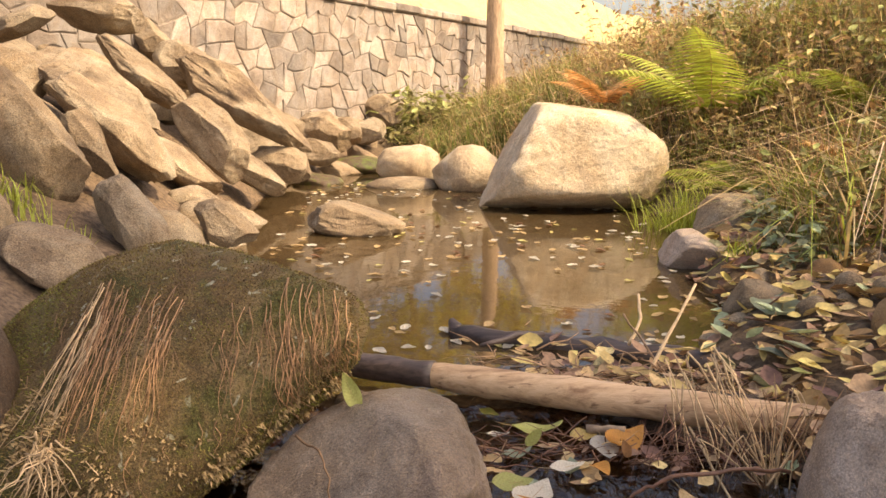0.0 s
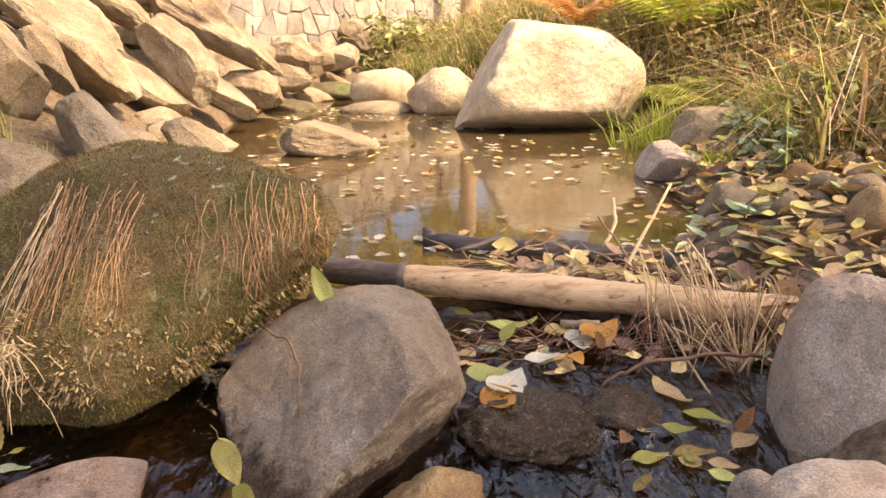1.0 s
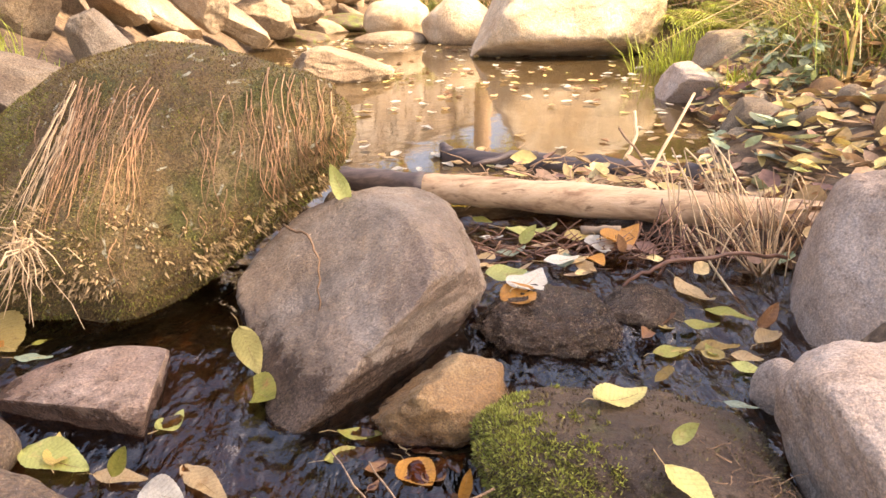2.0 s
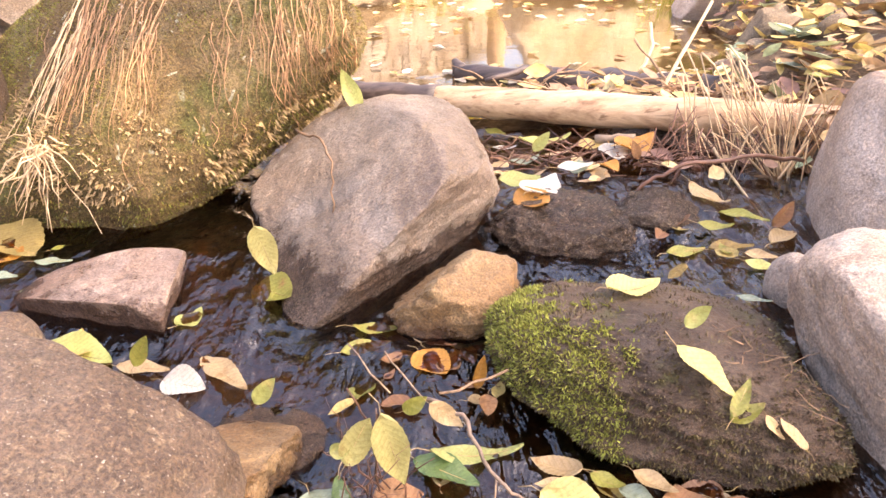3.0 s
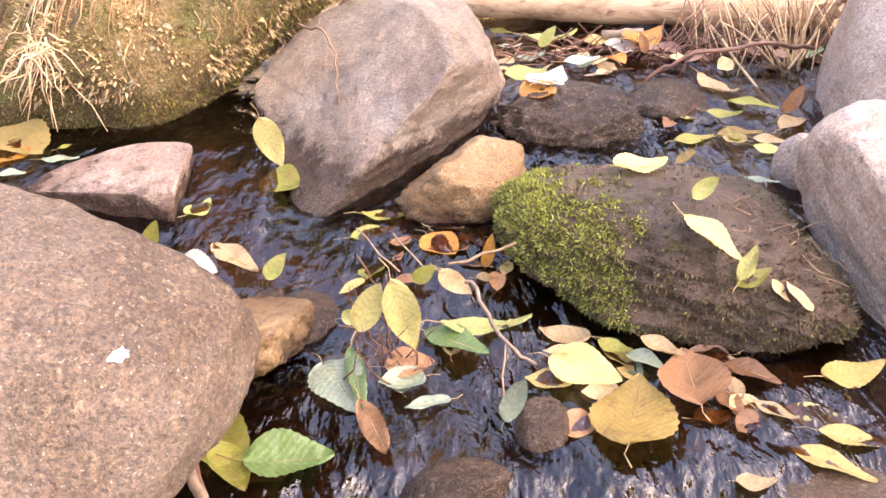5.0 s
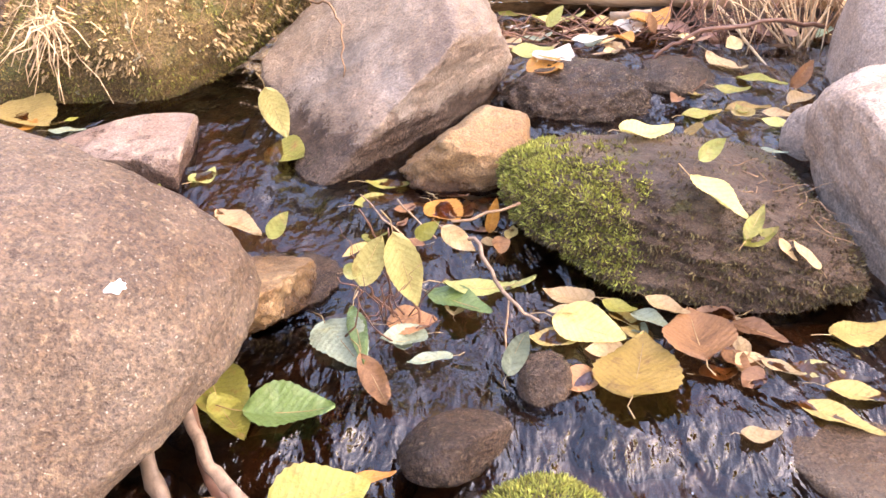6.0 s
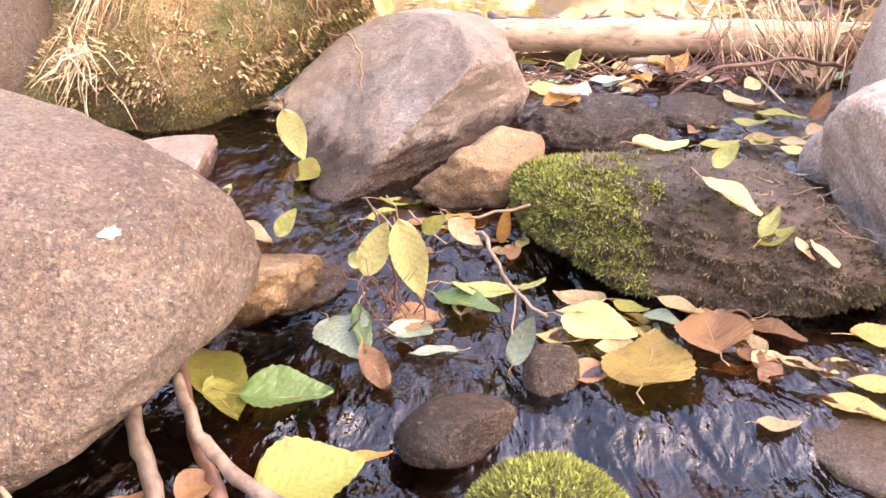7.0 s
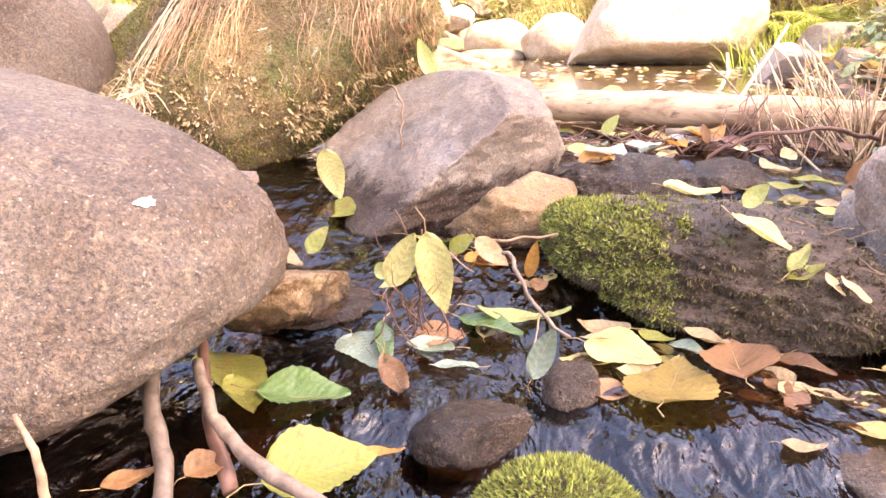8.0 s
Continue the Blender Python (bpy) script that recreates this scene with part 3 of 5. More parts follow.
sunken = tagged(mesh_object("sunken_branch", bk_v, bk_f, M_BARK), "dark soaked branch lying in the pond edge", "branch")
mesh_object("side_branch", *tube(bend((0.3, 2.51, 0.03), (0.12, 2.44, 0.02), 5, 0.01, 0.006, 3), list(np.linspace(0.014, 0.006, 6)), 8, 3, 0.1), M_BARK, True, sunken)
mesh_object("knot", *tube(bend((0.06, 2.6, 0.01), (0.04, 2.62, 0.045), 3, 0, 0.003, 4), [0.026, 0.022, 0.016, 0.008], 9, 4, 0.15), M_BARK, True, sunken)

# ---- riprap slope ----
def slab(label, loc, half, rot, seed, cuts):
    rock("slope_rock", label, loc, half, rot, seed, M_TAN, cuts, 9, 5, 0.05, (0.6, 0.86), group="rocks piled on the slope", hard=1.0, soften=0)
    SLABS.append((loc[0], loc[1], max(half)))


SLABS = []
slab("big smooth tan boulder at the foot of the slope", (-1.499, 3.339, 0.514), (0.24, 0.128, 0.317), (1.6, 11.5, 1.4), 200, [((0.126, -0.872, 0.473), 0.786), ((0.772, 0.174, 0.611), 0.310), ((-0.405, -0.133, 0.904), 1.013), ((0.446, -0.589, -0.674), 0.860)])
slab("angular sunlit tan rock piled on the slope", (-1.132, 3.243, 0.239), (0.211, 0.103, 0.109), (4.0, 55.2, -16.4), 203, [((0.017, -0.921, 0.389), 0.819), ((0.605, -0.294, 0.739), 0.875), ((-0.359, -0.137, 0.923), 0.740), ((0.517, -0.452, -0.727), 0.825)])
slab("angular sunlit tan rock piled on the slope", (-1.418, 3.59, 0.481), (0.207, 0.101, 0.107), (6.0, 56.4, -10.0), 202, [((0.058, -0.935, 0.35), 0.873), ((0.638, -0.298, 0.71), 0.766), ((-0.333, -0.139, 0.933), 0.712), ((0.541, -0.479, -0.691), 0.948)])
slab("long dark-edged tan slab leaning down the slope", (-1.536, 4.057, 0.571), (0.447, 0.256, 0.128), (-9.6, 47.1, 7.1), 205, [((0.007, -0.909, 0.416), 0.809), ((0.623, -0.255, 0.739), 0.902), ((-0.348, -0.17, 0.922), 0.540), ((0.546, -0.485, -0.683), 0.940)])
slab("angular sunlit tan rock piled on the slope", (-1.789, 4.613, 0.667), (0.412, 0.263, 0.156), (-1.2, 33.2, 2.3), 201, [((0.001, -0.924, 0.382), 0.825), ((0.601, -0.279, 0.749), 0.783), ((-0.361, -0.227, 0.904), 0.868), ((0.483, -0.314, -0.817), 0.669)])
slab("rounded grey rock at the pond's edge", (-0.902, 3.702, 0.138), (0.164, 0.112, 0.1), (0.8, 25.6, -0.9), 212, [((0.002, -0.917, 0.398), 0.791), ((0.638, -0.294, 0.712), 0.728), ((-0.298, -0.228, 0.927), 0.859), ((0.521, -0.371, -0.769), 0.714)])
slab("angular sunlit tan rock piled on the slope", (-1.376, 4.583, 0.303), (0.309, 0.187, 0.106), (-4.4, 35.6, 7.1), 206, [((0.004, -0.912, 0.411), 0.818), ((0.632, -0.3, 0.715), 0.762), ((-0.326, -0.201, 0.924), 0.857), ((0.471, -0.386, -0.793), 0.693)])
slab("angular sunlit tan rock piled on the slope", (-1.276, 4.977, 0.421), (0.375, 0.14, 0.148), (5.9, 50.1, -3.7), 211, [((-0.033, -0.915, 0.402), 0.812), ((0.591, -0.289, 0.753), 0.836), ((-0.346, -0.196, 0.917), 0.741), ((0.513, -0.382, -0.768), 0.887)])
slab("large sunlit yellow-tan block jutting from the slope", (-1.362, 5.798, 0.65), (0.647, 0.399, 0.176), (-10.7, 31.6, 3.0), 207, [((-0.008, -0.935, 0.356), 0.739), ((0.766, 0.056, 0.64), 0.550), ((-0.264, -0.118, 0.957), 0.692), ((0.512, -0.403, -0.758), 0.865)])
slab("angular sunlit tan rock piled on the slope", (-2.065, 5.408, 1.148), (0.314, 0.239, 0.122), (-9.0, 6.3, 6.5), 208, [((0.012, -0.918, 0.396), 0.792), ((0.612, -0.351, 0.709), 0.922), ((-0.326, -0.202, 0.924), 0.833), ((0.53, -0.418, -0.738), 0.851)])
slab("angular sunlit tan rock piled on the slope", (-2.316, 4.866, 1.037), (0.239, 0.151, 0.07), (9.3, -20.3, -4.0), 209, [((0.01, -0.91, 0.415), 0.791), ((0.623, -0.3, 0.722), 0.748), ((-0.339, -0.205, 0.918), 0.807), ((0.537, -0.426, -0.728), 0.858)])
slab("angular sunlit tan rock piled on the slope", (-1.817, 5.3, 0.794), (0.38, 0.216, 0.099), (-5.0, 39.0, 11.5), 210, [((0.009, -0.914, 0.405), 0.777), ((0.624, -0.308, 0.719), 0.753), ((-0.325, -0.202, 0.924), 0.806), ((0.539, -0.423, -0.728), 0.914)])
slab("angular sunlit tan rock piled on the slope", (-1.05, 5.677, 0.229), (0.221, 0.154, 0.125), (1.1, 19.6, -1.9), 214, [((-0.004, -0.914, 0.406), 0.794), ((0.627, -0.338, 0.702), 0.813), ((-0.289, -0.194, 0.938), 0.744), ((0.555, -0.43, -0.712), 0.758)])
slab("angular sunlit tan rock piled on the slope", (-1.154, 5.087, 0.249), (0.281, 0.182, 0.093), (-4.9, 32.6, 2.9), 213, [((0.004, -0.915, 0.403), 0.796), ((0.617, -0.306, 0.725), 0.753), ((-0.314, -0.213, 0.925), 0.809), ((0.515, -0.429, -0.742), 0.848)])
slab("angular sunlit tan rock piled on the slope", (-2.118, 6.454, 1.048), (0.188, 0.111, 0.128), (1.3, 58.7, -0.5), 215, [((0.005, -0.915, 0.402), 0.797), ((0.637, -0.253, 0.728), 0.591), ((-0.299, -0.241, 0.923), 0.958), ((0.519, -0.433, -0.737), 0.849)])
slab("angular sunlit tan rock piled on the slope", (-1.322, 3.036, 0.155), (0.124, 0.104, 0.087), (4.1, 0.5, 0.6), 204, [((0.013, -0.912, 0.41), 0.793), ((0.62, -0.296, 0.727), 0.758), ((-0.293, -0.243, 0.925), 0.878), ((0.529, -0.427, -0.733), 0.864)])
slab("angular tan rock piled on the slope", (-1.13, 6.2, 0.18), (0.22, 0.16, 0.15), (6, 20, -8), 216, [((0, -0.9, 0.4), 0.75), ((0.5, -0.3, 0.8), 0.75)])
slab("angular tan rock piled on the slope", (-1.03, 7.6, 0.33), (0.28, 0.20, 0.19), (6, 20, -8), 217, [((0, -0.9, 0.4), 0.75), ((0.5, -0.3, 0.8), 0.75)])
slab("angular tan rock piled on the slope", (-1.84, 6.3, 0.86), (0.25, 0.18, 0.18), (6, 20, -8), 218, [((0, -0.9, 0.4), 0.75), ((0.5, -0.3, 0.8), 0.75)])
slab("angular tan rock piled on the slope", (-1.02, 7, 0.20), (0.20, 0.15, 0.12), (6, 0, -8), 220, [((0, -0.9, 0.4), 0.75), ((0.5, -0.3, 0.8), 0.75)])
slab("angular tan rock piled on the slope", (-0.93, 8.2, 0.28), (0.24, 0.18, 0.17), (6, -10, -8), 221, [((0, -0.9, 0.4), 0.75), ((0.5, -0.3, 0.8), 0.75)])
slab("angular tan rock piled on the slope", (-0.70, 8.4, 0.30), (0.21, 0.16, 0.15), (6, 0, -8), 222, [((0, -0.9, 0.4), 0.75), ((0.5, -0.3, 0.8), 0.75)])
slab("angular tan rock piled on the slope", (-0.61, 9.2, 0.47), (0.27, 0.20, 0.20), (6, 0, -8), 223, [((0, -0.9, 0.4), 0.75), ((0.5, -0.3, 0.8), 0.75)])
slab("angular tan rock piled on the slope", (-0.88, 9.4, 0.52), (0.24, 0.18, 0.20), (6, -20, -8), 224, [((0, -0.9, 0.4), 0.75), ((0.5, -0.3, 0.8), 0.75)])


def fill_slope():
    rng = np.random.RandomState(12)
    spots = []
    for k in range(1500):
        y = rng.uniform(2.5, 10.5)
        wall_x = WALL_A.x + (y - WALL_A.y) * WALL_U.x / WALL_U.y
        x = rng.uniform(wall_x + 0.15, float(left_edge(y)) + 0.1)
        r = rng.uniform(0.13, 0.25)
        if y > 7.5 and x > -0.7 or any((x - a) ** 2 + (y - b) ** 2 < (0.75 * c + 0.4 * r) ** 2 for a, b, c in SLABS):
            continue
        if all((x - a) ** 2 + (y - b) ** 2 > (0.6 * (r + c)) ** 2 for a, b, c in spots):
            spots.append((x, y, r))
    for i, (x, y, r) in enumerate(spots):
        z = float(height(np.array(x), np.array(y)))
        half = (r * rng.uniform(1.0, 1.5), r * rng.uniform(0.8, 1.1), r * rng.uniform(0.65, 0.9))
        rock("slope_rock", "angular tan rock piled on the slope", (x, y, z + r * 0.1), half, (rng.uniform(-14, 14), rng.uniform(15, 42), rng.uniform(-20, 20)), 300 + i, M_TAN, (), 9, 4, 0.06, (0.5, 0.8), group="rocks piled on the slope", hard=1.0, soften=0)


fill_slope()


# ---- fallen leaves ----
def leaf_material(name, color, spot, amount=0.5, translucent=0.3, rough=0.45):
    m, nt, b = material(name)
    tc = nt.nodes.new("ShaderNodeTexCoord")
    co = tc.outputs["Object"]
    info = nt.nodes.new("ShaderNodeObjectInfo")
    shift = node(nt, "ShaderNodeVectorMath")
    shift.operation = "ADD"
    nt.links.new(co, shift.inputs[0])
    nt.links.new(info.outputs["Location"], shift.inputs[1])
    co = shift.outputs[0]
    cloud = noise_tex(nt, 45.0, 4, 0.6, 0.4, co)
    fine = noise_tex(nt, 300.0, 4, 0.7, 0.2, co)
    col = mix(nt, ramp(nt, cloud, [(0.62 - amount * 0.12, (0,)), (0.78 - amount * 0.1, (1,))]), color, spot)
    col = mix(nt, 0.6, col, ramp(nt, fine, [(0.3, (0.6, 0.55, 0.5)), (0.5, (1, 1, 1)), (0.75, (1.25, 1.25, 1.2))]), "MULTIPLY")
    sep = nt.nodes.new("ShaderNodeSeparateXYZ")
    nt.links.new(tc.outputs["Object"], sep.inputs[0])
    vein = sep.outputs[1]
    for op, value in (("ABSOLUTE", None), ("MULTIPLY", -0.9), ("ADD", sep.outputs[0]), ("MULTIPLY", 800.0), ("SINE", None)):
        mt = node(nt, "ShaderNodeMath")
        mt.operation = op
        nt.links.new(vein, mt.inputs[0])
        if isinstance(value, float):
            mt.inputs[1].default_value = value
        elif value is not None:
            nt.links.new(value, mt.inputs[1])
        vein = mt.outputs[0]
    col = mix(nt, 0.7, col, ramp(nt, vein, [(0.0, (1, 1, 1)), (0.8, (0.96, 0.95, 0.92)), (1.0, (0.82, 0.79, 0.72))]), "MULTIPLY")
    hue = node(nt, "ShaderNodeHueSaturation")
    r = node(nt, "ShaderNodeMapRange")
    r.inputs["To Min"].default_value, r.inputs["To Max"].default_value = 0.75, 1.2
    nt.links.new(info.outputs["Random"], r.inputs["Value"])
    nt.links.new(r.outputs[0], hue.inputs["Value"])
    nt.links.new(col, hue.inputs["Color"])
    nt.links.new(hue.outputs[0], b.inputs["Base Color"])
    b.inputs["Roughness"].default_value = rough
    tr = nt.nodes.new("ShaderNodeBsdfTranslucent")
    nt.links.new(hue.outputs[0], tr.inputs[0])
    ms = node(nt, "ShaderNodeMixShader", Fac=translucent)
    nt.links.new(b.outputs[0], ms.inputs[1])
    nt.links.new(tr.outputs[0], ms.inputs[2])
    nt.links.new(ms.outputs[0], nt.nodes["Material Output"].inputs[0])
    bump(nt, b, [(vein, 0.25, 0.0004), (cloud, 0.6, 0.004), (fine, 0.3, 0.001)])
    return m


LEAF = {
    "lemon": (leaf_material("lemon_leaf", (0.6, 0.53, 0.19), (0.5, 0.36, 0.12), 0.4), "pale yellow"),
    "lime": (leaf_material("lime_leaf", (0.43, 0.45, 0.14), (0.56, 0.48, 0.18), 0.6), "yellow-green"),
    "gold": (leaf_material("gold_leaf", (0.54, 0.4, 0.13), (0.38, 0.25, 0.08), 0.5), "golden yellow"),
    "ochre": (leaf_material("ochre_leaf", (0.31, 0.205, 0.045), (0.18, 0.1, 0.03), 0.6), "ochre-brown"),
    "olive": (leaf_material("olive_leaf", (0.3, 0.29, 0.06), (0.34, 0.2, 0.06), 0.6), "olive-green"),
    "green": (leaf_material("green_leaf", (0.13, 0.2, 0.06), (0.2, 0.26, 0.1), 0.5, 0.25, 0.3), "dark green"),
    "sage": (leaf_material("sage_leaf", (0.27, 0.32, 0.22), (0.34, 0.36, 0.2), 0.5, 0.25, 0.35), "grey-green"),
    "rust": (leaf_material("rust_leaf", (0.36, 0.185, 0.08), (0.2, 0.1, 0.045), 0.6), "rust-brown"),
    "brown": (leaf_material("brown_leaf", (0.26, 0.13, 0.06), (0.16, 0.08, 0.04), 0.5), "dark brown"),
    "orange": (leaf_material("orange_leaf", (0.6, 0.28, 0.05), (0.4, 0.16, 0.04), 0.5), "orange"),
    "straw": (leaf_material("straw_leaf", (0.56, 0.4, 0.2), (0.4, 0.24, 0.1), 0.5), "straw-coloured"),
    "white": (leaf_material("white_leaf", (0.62, 0.58, 0.48), (0.5, 0.42, 0.3), 0.3), "bleached whitish"),
}
M_STEM = plain_material("leaf_stem", (0.45, 0.3, 0.13), 0.6, 0.3)
LEAF_COUNT = [0]


def blade(length, ratio, rng, curl, fold, serrated=0.03, n=22):
    """A leaf blade along x with a folded midrib, curled tip and toothed rim."""
    verts, faces = [], []
    for i in range(n + 1):
        t = i / n
        w = 0.5 * ratio * length * max(0.03, (math.sin(math.pi * min(1, t ** 0.8)) ** 0.75) * (1.08 - 0.25 * t))
        tooth = 1 + serrated * (1 if i % 2 else -1)
        zc = curl * length * (t - 0.5) ** 2 + 0.012 * length * math.sin(t * 7 + rng.uniform(0, 1))
        for s in (-1, -0.55, 0, 0.55, 1):
            k = tooth if abs(s) == 1 else 1
            wave = 0.03 * length * math.sin(9 * t + 4 * s) * abs(s)
            rib = 0.012 * length * (1 if i % 2 else 0) * (abs(s) == 0.55)
            verts.append((t * length, s * w * k, zc + fold * abs(s) * w + wave + rib))
    for i in range(n):
        for k in range(4):
            a = i * 5 + k
            faces.append((a, a + 1, a + 6, a + 5))
    return verts, faces


def leaf(base, tip, ratio, color, standing=False, group="fallen leaves"):
    LEAF_COUNT[0] += 1
    rng = np.random.RandomState(LEAF_COUNT[0])
    base, tip = Vector(base), Vector(tip)
    ends = [surface_hit(moss_ridge, (q.x, q.y, 0.5), (0, 0, -1)) for q in (base, tip)]
    if all(ends) and min(e[0].z for e in ends) > -0.08:
        lift = [e[0].z + 0.005 - q.z for e, q in zip(ends, (base, tip))]
        if standing:
            base.z, tip.z = base.z + lift[0], tip.z + lift[0]
        else:
            mid = max(ends[0][0].z, ends[1][0].z) + 0.006
            base.z, tip.z = (max(e[0].z + 0.006, mid - 0.018) for e in ends)
    length = (tip - base).length
    mat, word = LEAF[color]
    curl, fold = rng.uniform(-0.1, 0.6), rng.uniform(0.05, 0.55)
    verts, faces = blade(length, ratio, rng, curl, fold, rng.uniform(0.015, 0.035))
    what = "standing upright among wet twigs" if standing else "lying flat on the wet brook"
    ob = tagged(mesh_object("leaf", verts, faces, mat), f"{word} fallen leaf {what}", "leaf", group)
    x = (tip - base).normalized()
    up = Vector((0.15, -1, 0.35)) if standing else Vector((rng.uniform(-0.3, 0.3), rng.uniform(-0.35, 0.1), 1))
    y = up.cross(x).normalized()
    z = x.cross(y)
    ob.matrix_world = Matrix(((x.x, y.x, z.x, base.x), (x.y, y.y, z.y, base.y), (x.z, y.z, z.z, base.z), (0, 0, 0, 1)))
    path = [(t * length, 0, curl * length * (t - 0.5) ** 2 - 0.0004) for t in (0.95, 0.7, 0.45, 0.2, 0.0)]
    path += [(-0.14 * length, 0.02 * length, curl * length * 0.3), (-0.3 * length, rng.uniform(-0.1, 0.1) * length, curl * length * 0.35)]
    sv, sf = tube(path, [k * length * 0.006 for k in (0.3, 0.6, 0.8, 1.0, 1.1, 1.0, 1.3)], 5)
    mesh_object("stem", sv, sf, M_STEM, True, ob)
    return ob


leaf((0.104, 0.958, -0.092), (0.172, 0.915, -0.092), 0.62, "lemon")
leaf((0.158, 0.817, -0.090), (0.190, 0.917, -0.090), 0.8, "ochre")
leaf((0.236, 0.862, -0.086), (0.242, 0.951, -0.086), 0.8, "rust")
leaf((0.151, 0.985, -0.090), (0.097, 1.005, -0.090), 0.5, "straw")
leaf((0.137, 0.960, -0.088), (0.097, 0.967, -0.088), 0.5, "straw")
leaf((0.157, 0.975, -0.086), (0.190, 0.955, -0.086), 0.6, "olive")
leaf((0.184, 0.958, -0.088), (0.219, 0.929, -0.088), 0.55, "sage")
leaf((0.201, 0.970, -0.082), (0.239, 0.937, -0.082), 0.5, "straw")
leaf((0.282, 0.941, -0.091), (0.328, 0.905, -0.091), 0.5, "brown")
leaf((0.370, 0.910, -0.096), (0.442, 0.932, -0.096), 0.5, "gold")
leaf((0.314, 0.874, -0.100), (0.387, 0.852, -0.100), 0.42, "lemon")
leaf((0.306, 0.823, -0.102), (0.366, 0.779, -0.102), 0.36, "gold")
leaf((0.244, 0.781, -0.102), (0.280, 0.782, -0.102), 0.6, "straw")
leaf((0.337, 0.838, -0.099), (0.398, 0.815, -0.099), 0.4, "gold")
leaf((-0.012, 1.007, -0.084), (0.090, 1.014, -0.084), 0.26, "lime")
leaf((-0.029, 1.009, -0.086), (0.040, 0.964, -0.086), 0.5, "green")
leaf((-0.070, 0.943, -0.084), (-0.018, 0.950, -0.084), 0.75, "rust")
leaf((-0.091, 0.930, -0.024), (-0.065, 0.930, 0.030), 0.5, "lemon", True)
leaf((-0.055, 0.930, 0.030), (-0.036, 0.930, -0.053), 0.42, "lemon", True)
leaf((-0.106, 0.930, -0.012), (-0.085, 0.930, -0.007), 0.8, "lime", True)
leaf((-0.139, 0.966, -0.091), (-0.089, 0.882, -0.091), 0.6, "sage")
leaf((-0.109, 0.978, -0.084), (-0.087, 0.876, -0.084), 0.2, "green")
leaf((-0.193, 0.821, -0.096), (-0.109, 0.824, -0.096), 0.62, "green")
leaf((-0.224, 0.841, -0.096), (-0.187, 0.788, -0.096), 0.5, "olive")
leaf((0.049, 0.860, -0.084), (0.068, 0.860, -0.035), 0.45, "sage", True)
leaf((-0.307, 1.193, -0.066), (-0.234, 1.120, -0.066), 0.33, "straw")
leaf((-0.201, 1.030, -0.021), (-0.176, 1.030, 0.010), 0.5, "lime", True)
leaf((-0.269, 1.370, -0.051), (-0.213, 1.331, -0.051), 0.95, "olive")
leaf((-0.355, 1.248, -0.051), (-0.336, 1.299, -0.051), 0.6, "lime")
leaf((-0.028, 1.203, -0.071), (0.009, 1.150, -0.071), 0.8, "orange")
leaf((0.043, 1.130, -0.075), (0.053, 1.130, -0.028), 0.35, "orange", True)
leaf((-0.120, 1.261, -0.068), (-0.044, 1.268, -0.068), 0.35, "olive")
leaf((-0.132, 1.210, -0.070), (-0.068, 1.237, -0.070), 0.35, "olive")
leaf((-0.037, 0.980, -0.002), (-0.012, 0.980, 0.015), 0.6, "olive", True)
leaf((-0.010, 0.970, 0.014), (0.023, 0.970, -0.014), 0.5, "straw", True)
leaf((0.207, 1.188, -0.011), (0.283, 1.231, -0.011), 0.55, "lemon")
leaf((0.280, 1.100, -0.018), (0.307, 1.100, 0.007), 0.6, "lime", True)
leaf((0.259, 1.055, -0.008), (0.300, 0.986, -0.008), 0.5, "lemon")
leaf((0.300, 0.983, -0.006), (0.339, 0.996, -0.006), 0.5, "olive")
leaf((0.334, 0.982, -0.006), (0.349, 0.965, -0.006), 0.6, "straw")
leaf((0.359, 1.463, -0.052), (0.425, 1.481, -0.052), 0.5, "olive")
leaf((0.425, 1.466, -0.050), (0.502, 1.479, -0.050), 0.4, "ochre")
leaf((0.478, 1.587, -0.032), (0.549, 1.544, -0.032), 0.35, "olive")
leaf((0.458, 1.696, -0.028), (0.497, 1.596, -0.028), 0.4, "straw")
leaf((0.426, 1.535, -0.037), (0.484, 1.528, -0.037), 0.4, "olive")
leaf((0.467, 1.419, -0.052), (0.514, 1.391, -0.052), 0.45, "lime")
leaf((0.537, 1.500, -0.024), (0.565, 1.500, 0.020), 0.5, "brown", True)
leaf((0.532, 1.485, -0.046), (0.589, 1.528, -0.046), 0.5, "straw")
leaf((0.417, 1.310, -0.051), (0.462, 1.292, -0.051), 0.3, "sage")
leaf((0.106, 1.685, -0.002), (0.183, 1.698, -0.002), 0.6, "lime")
leaf((0.152, 1.593, 0.002), (0.208, 1.681, 0.002), 0.7, "white")
leaf((0.146, 1.624, -0.002), (0.172, 1.538, -0.002), 0.7, "orange")
leaf((0.110, 1.926, -0.016), (0.160, 1.935, -0.016), 0.5, "white")
leaf((0.220, 1.742, 0.000), (0.291, 1.768, 0.000), 0.4, "white")
leaf((0.304, 1.756, 0.003), (0.329, 1.716, 0.003), 0.9, "orange")
leaf((0.163, 1.924, -0.006), (0.275, 1.950, -0.006), 0.4, "lime")
leaf((0.183, 1.820, 0.013), (0.214, 1.820, 0.051), 0.5, "lime", True)
leaf((0.284, 1.903, -0.006), (0.345, 1.920, -0.006), 0.6, "gold")
leaf((0.351, 1.828, 0.004), (0.436, 1.911, 0.004), 0.6, "orange")
leaf((0.346, 1.892, -0.001), (0.348, 1.791, -0.001), 0.6, "white")
leaf((0.136, 1.822, -0.016), (0.199, 1.861, -0.016), 0.5, "sage")
leaf((0.385, 1.800, -0.002), (0.371, 1.800, 0.037), 0.5, "rust", True)
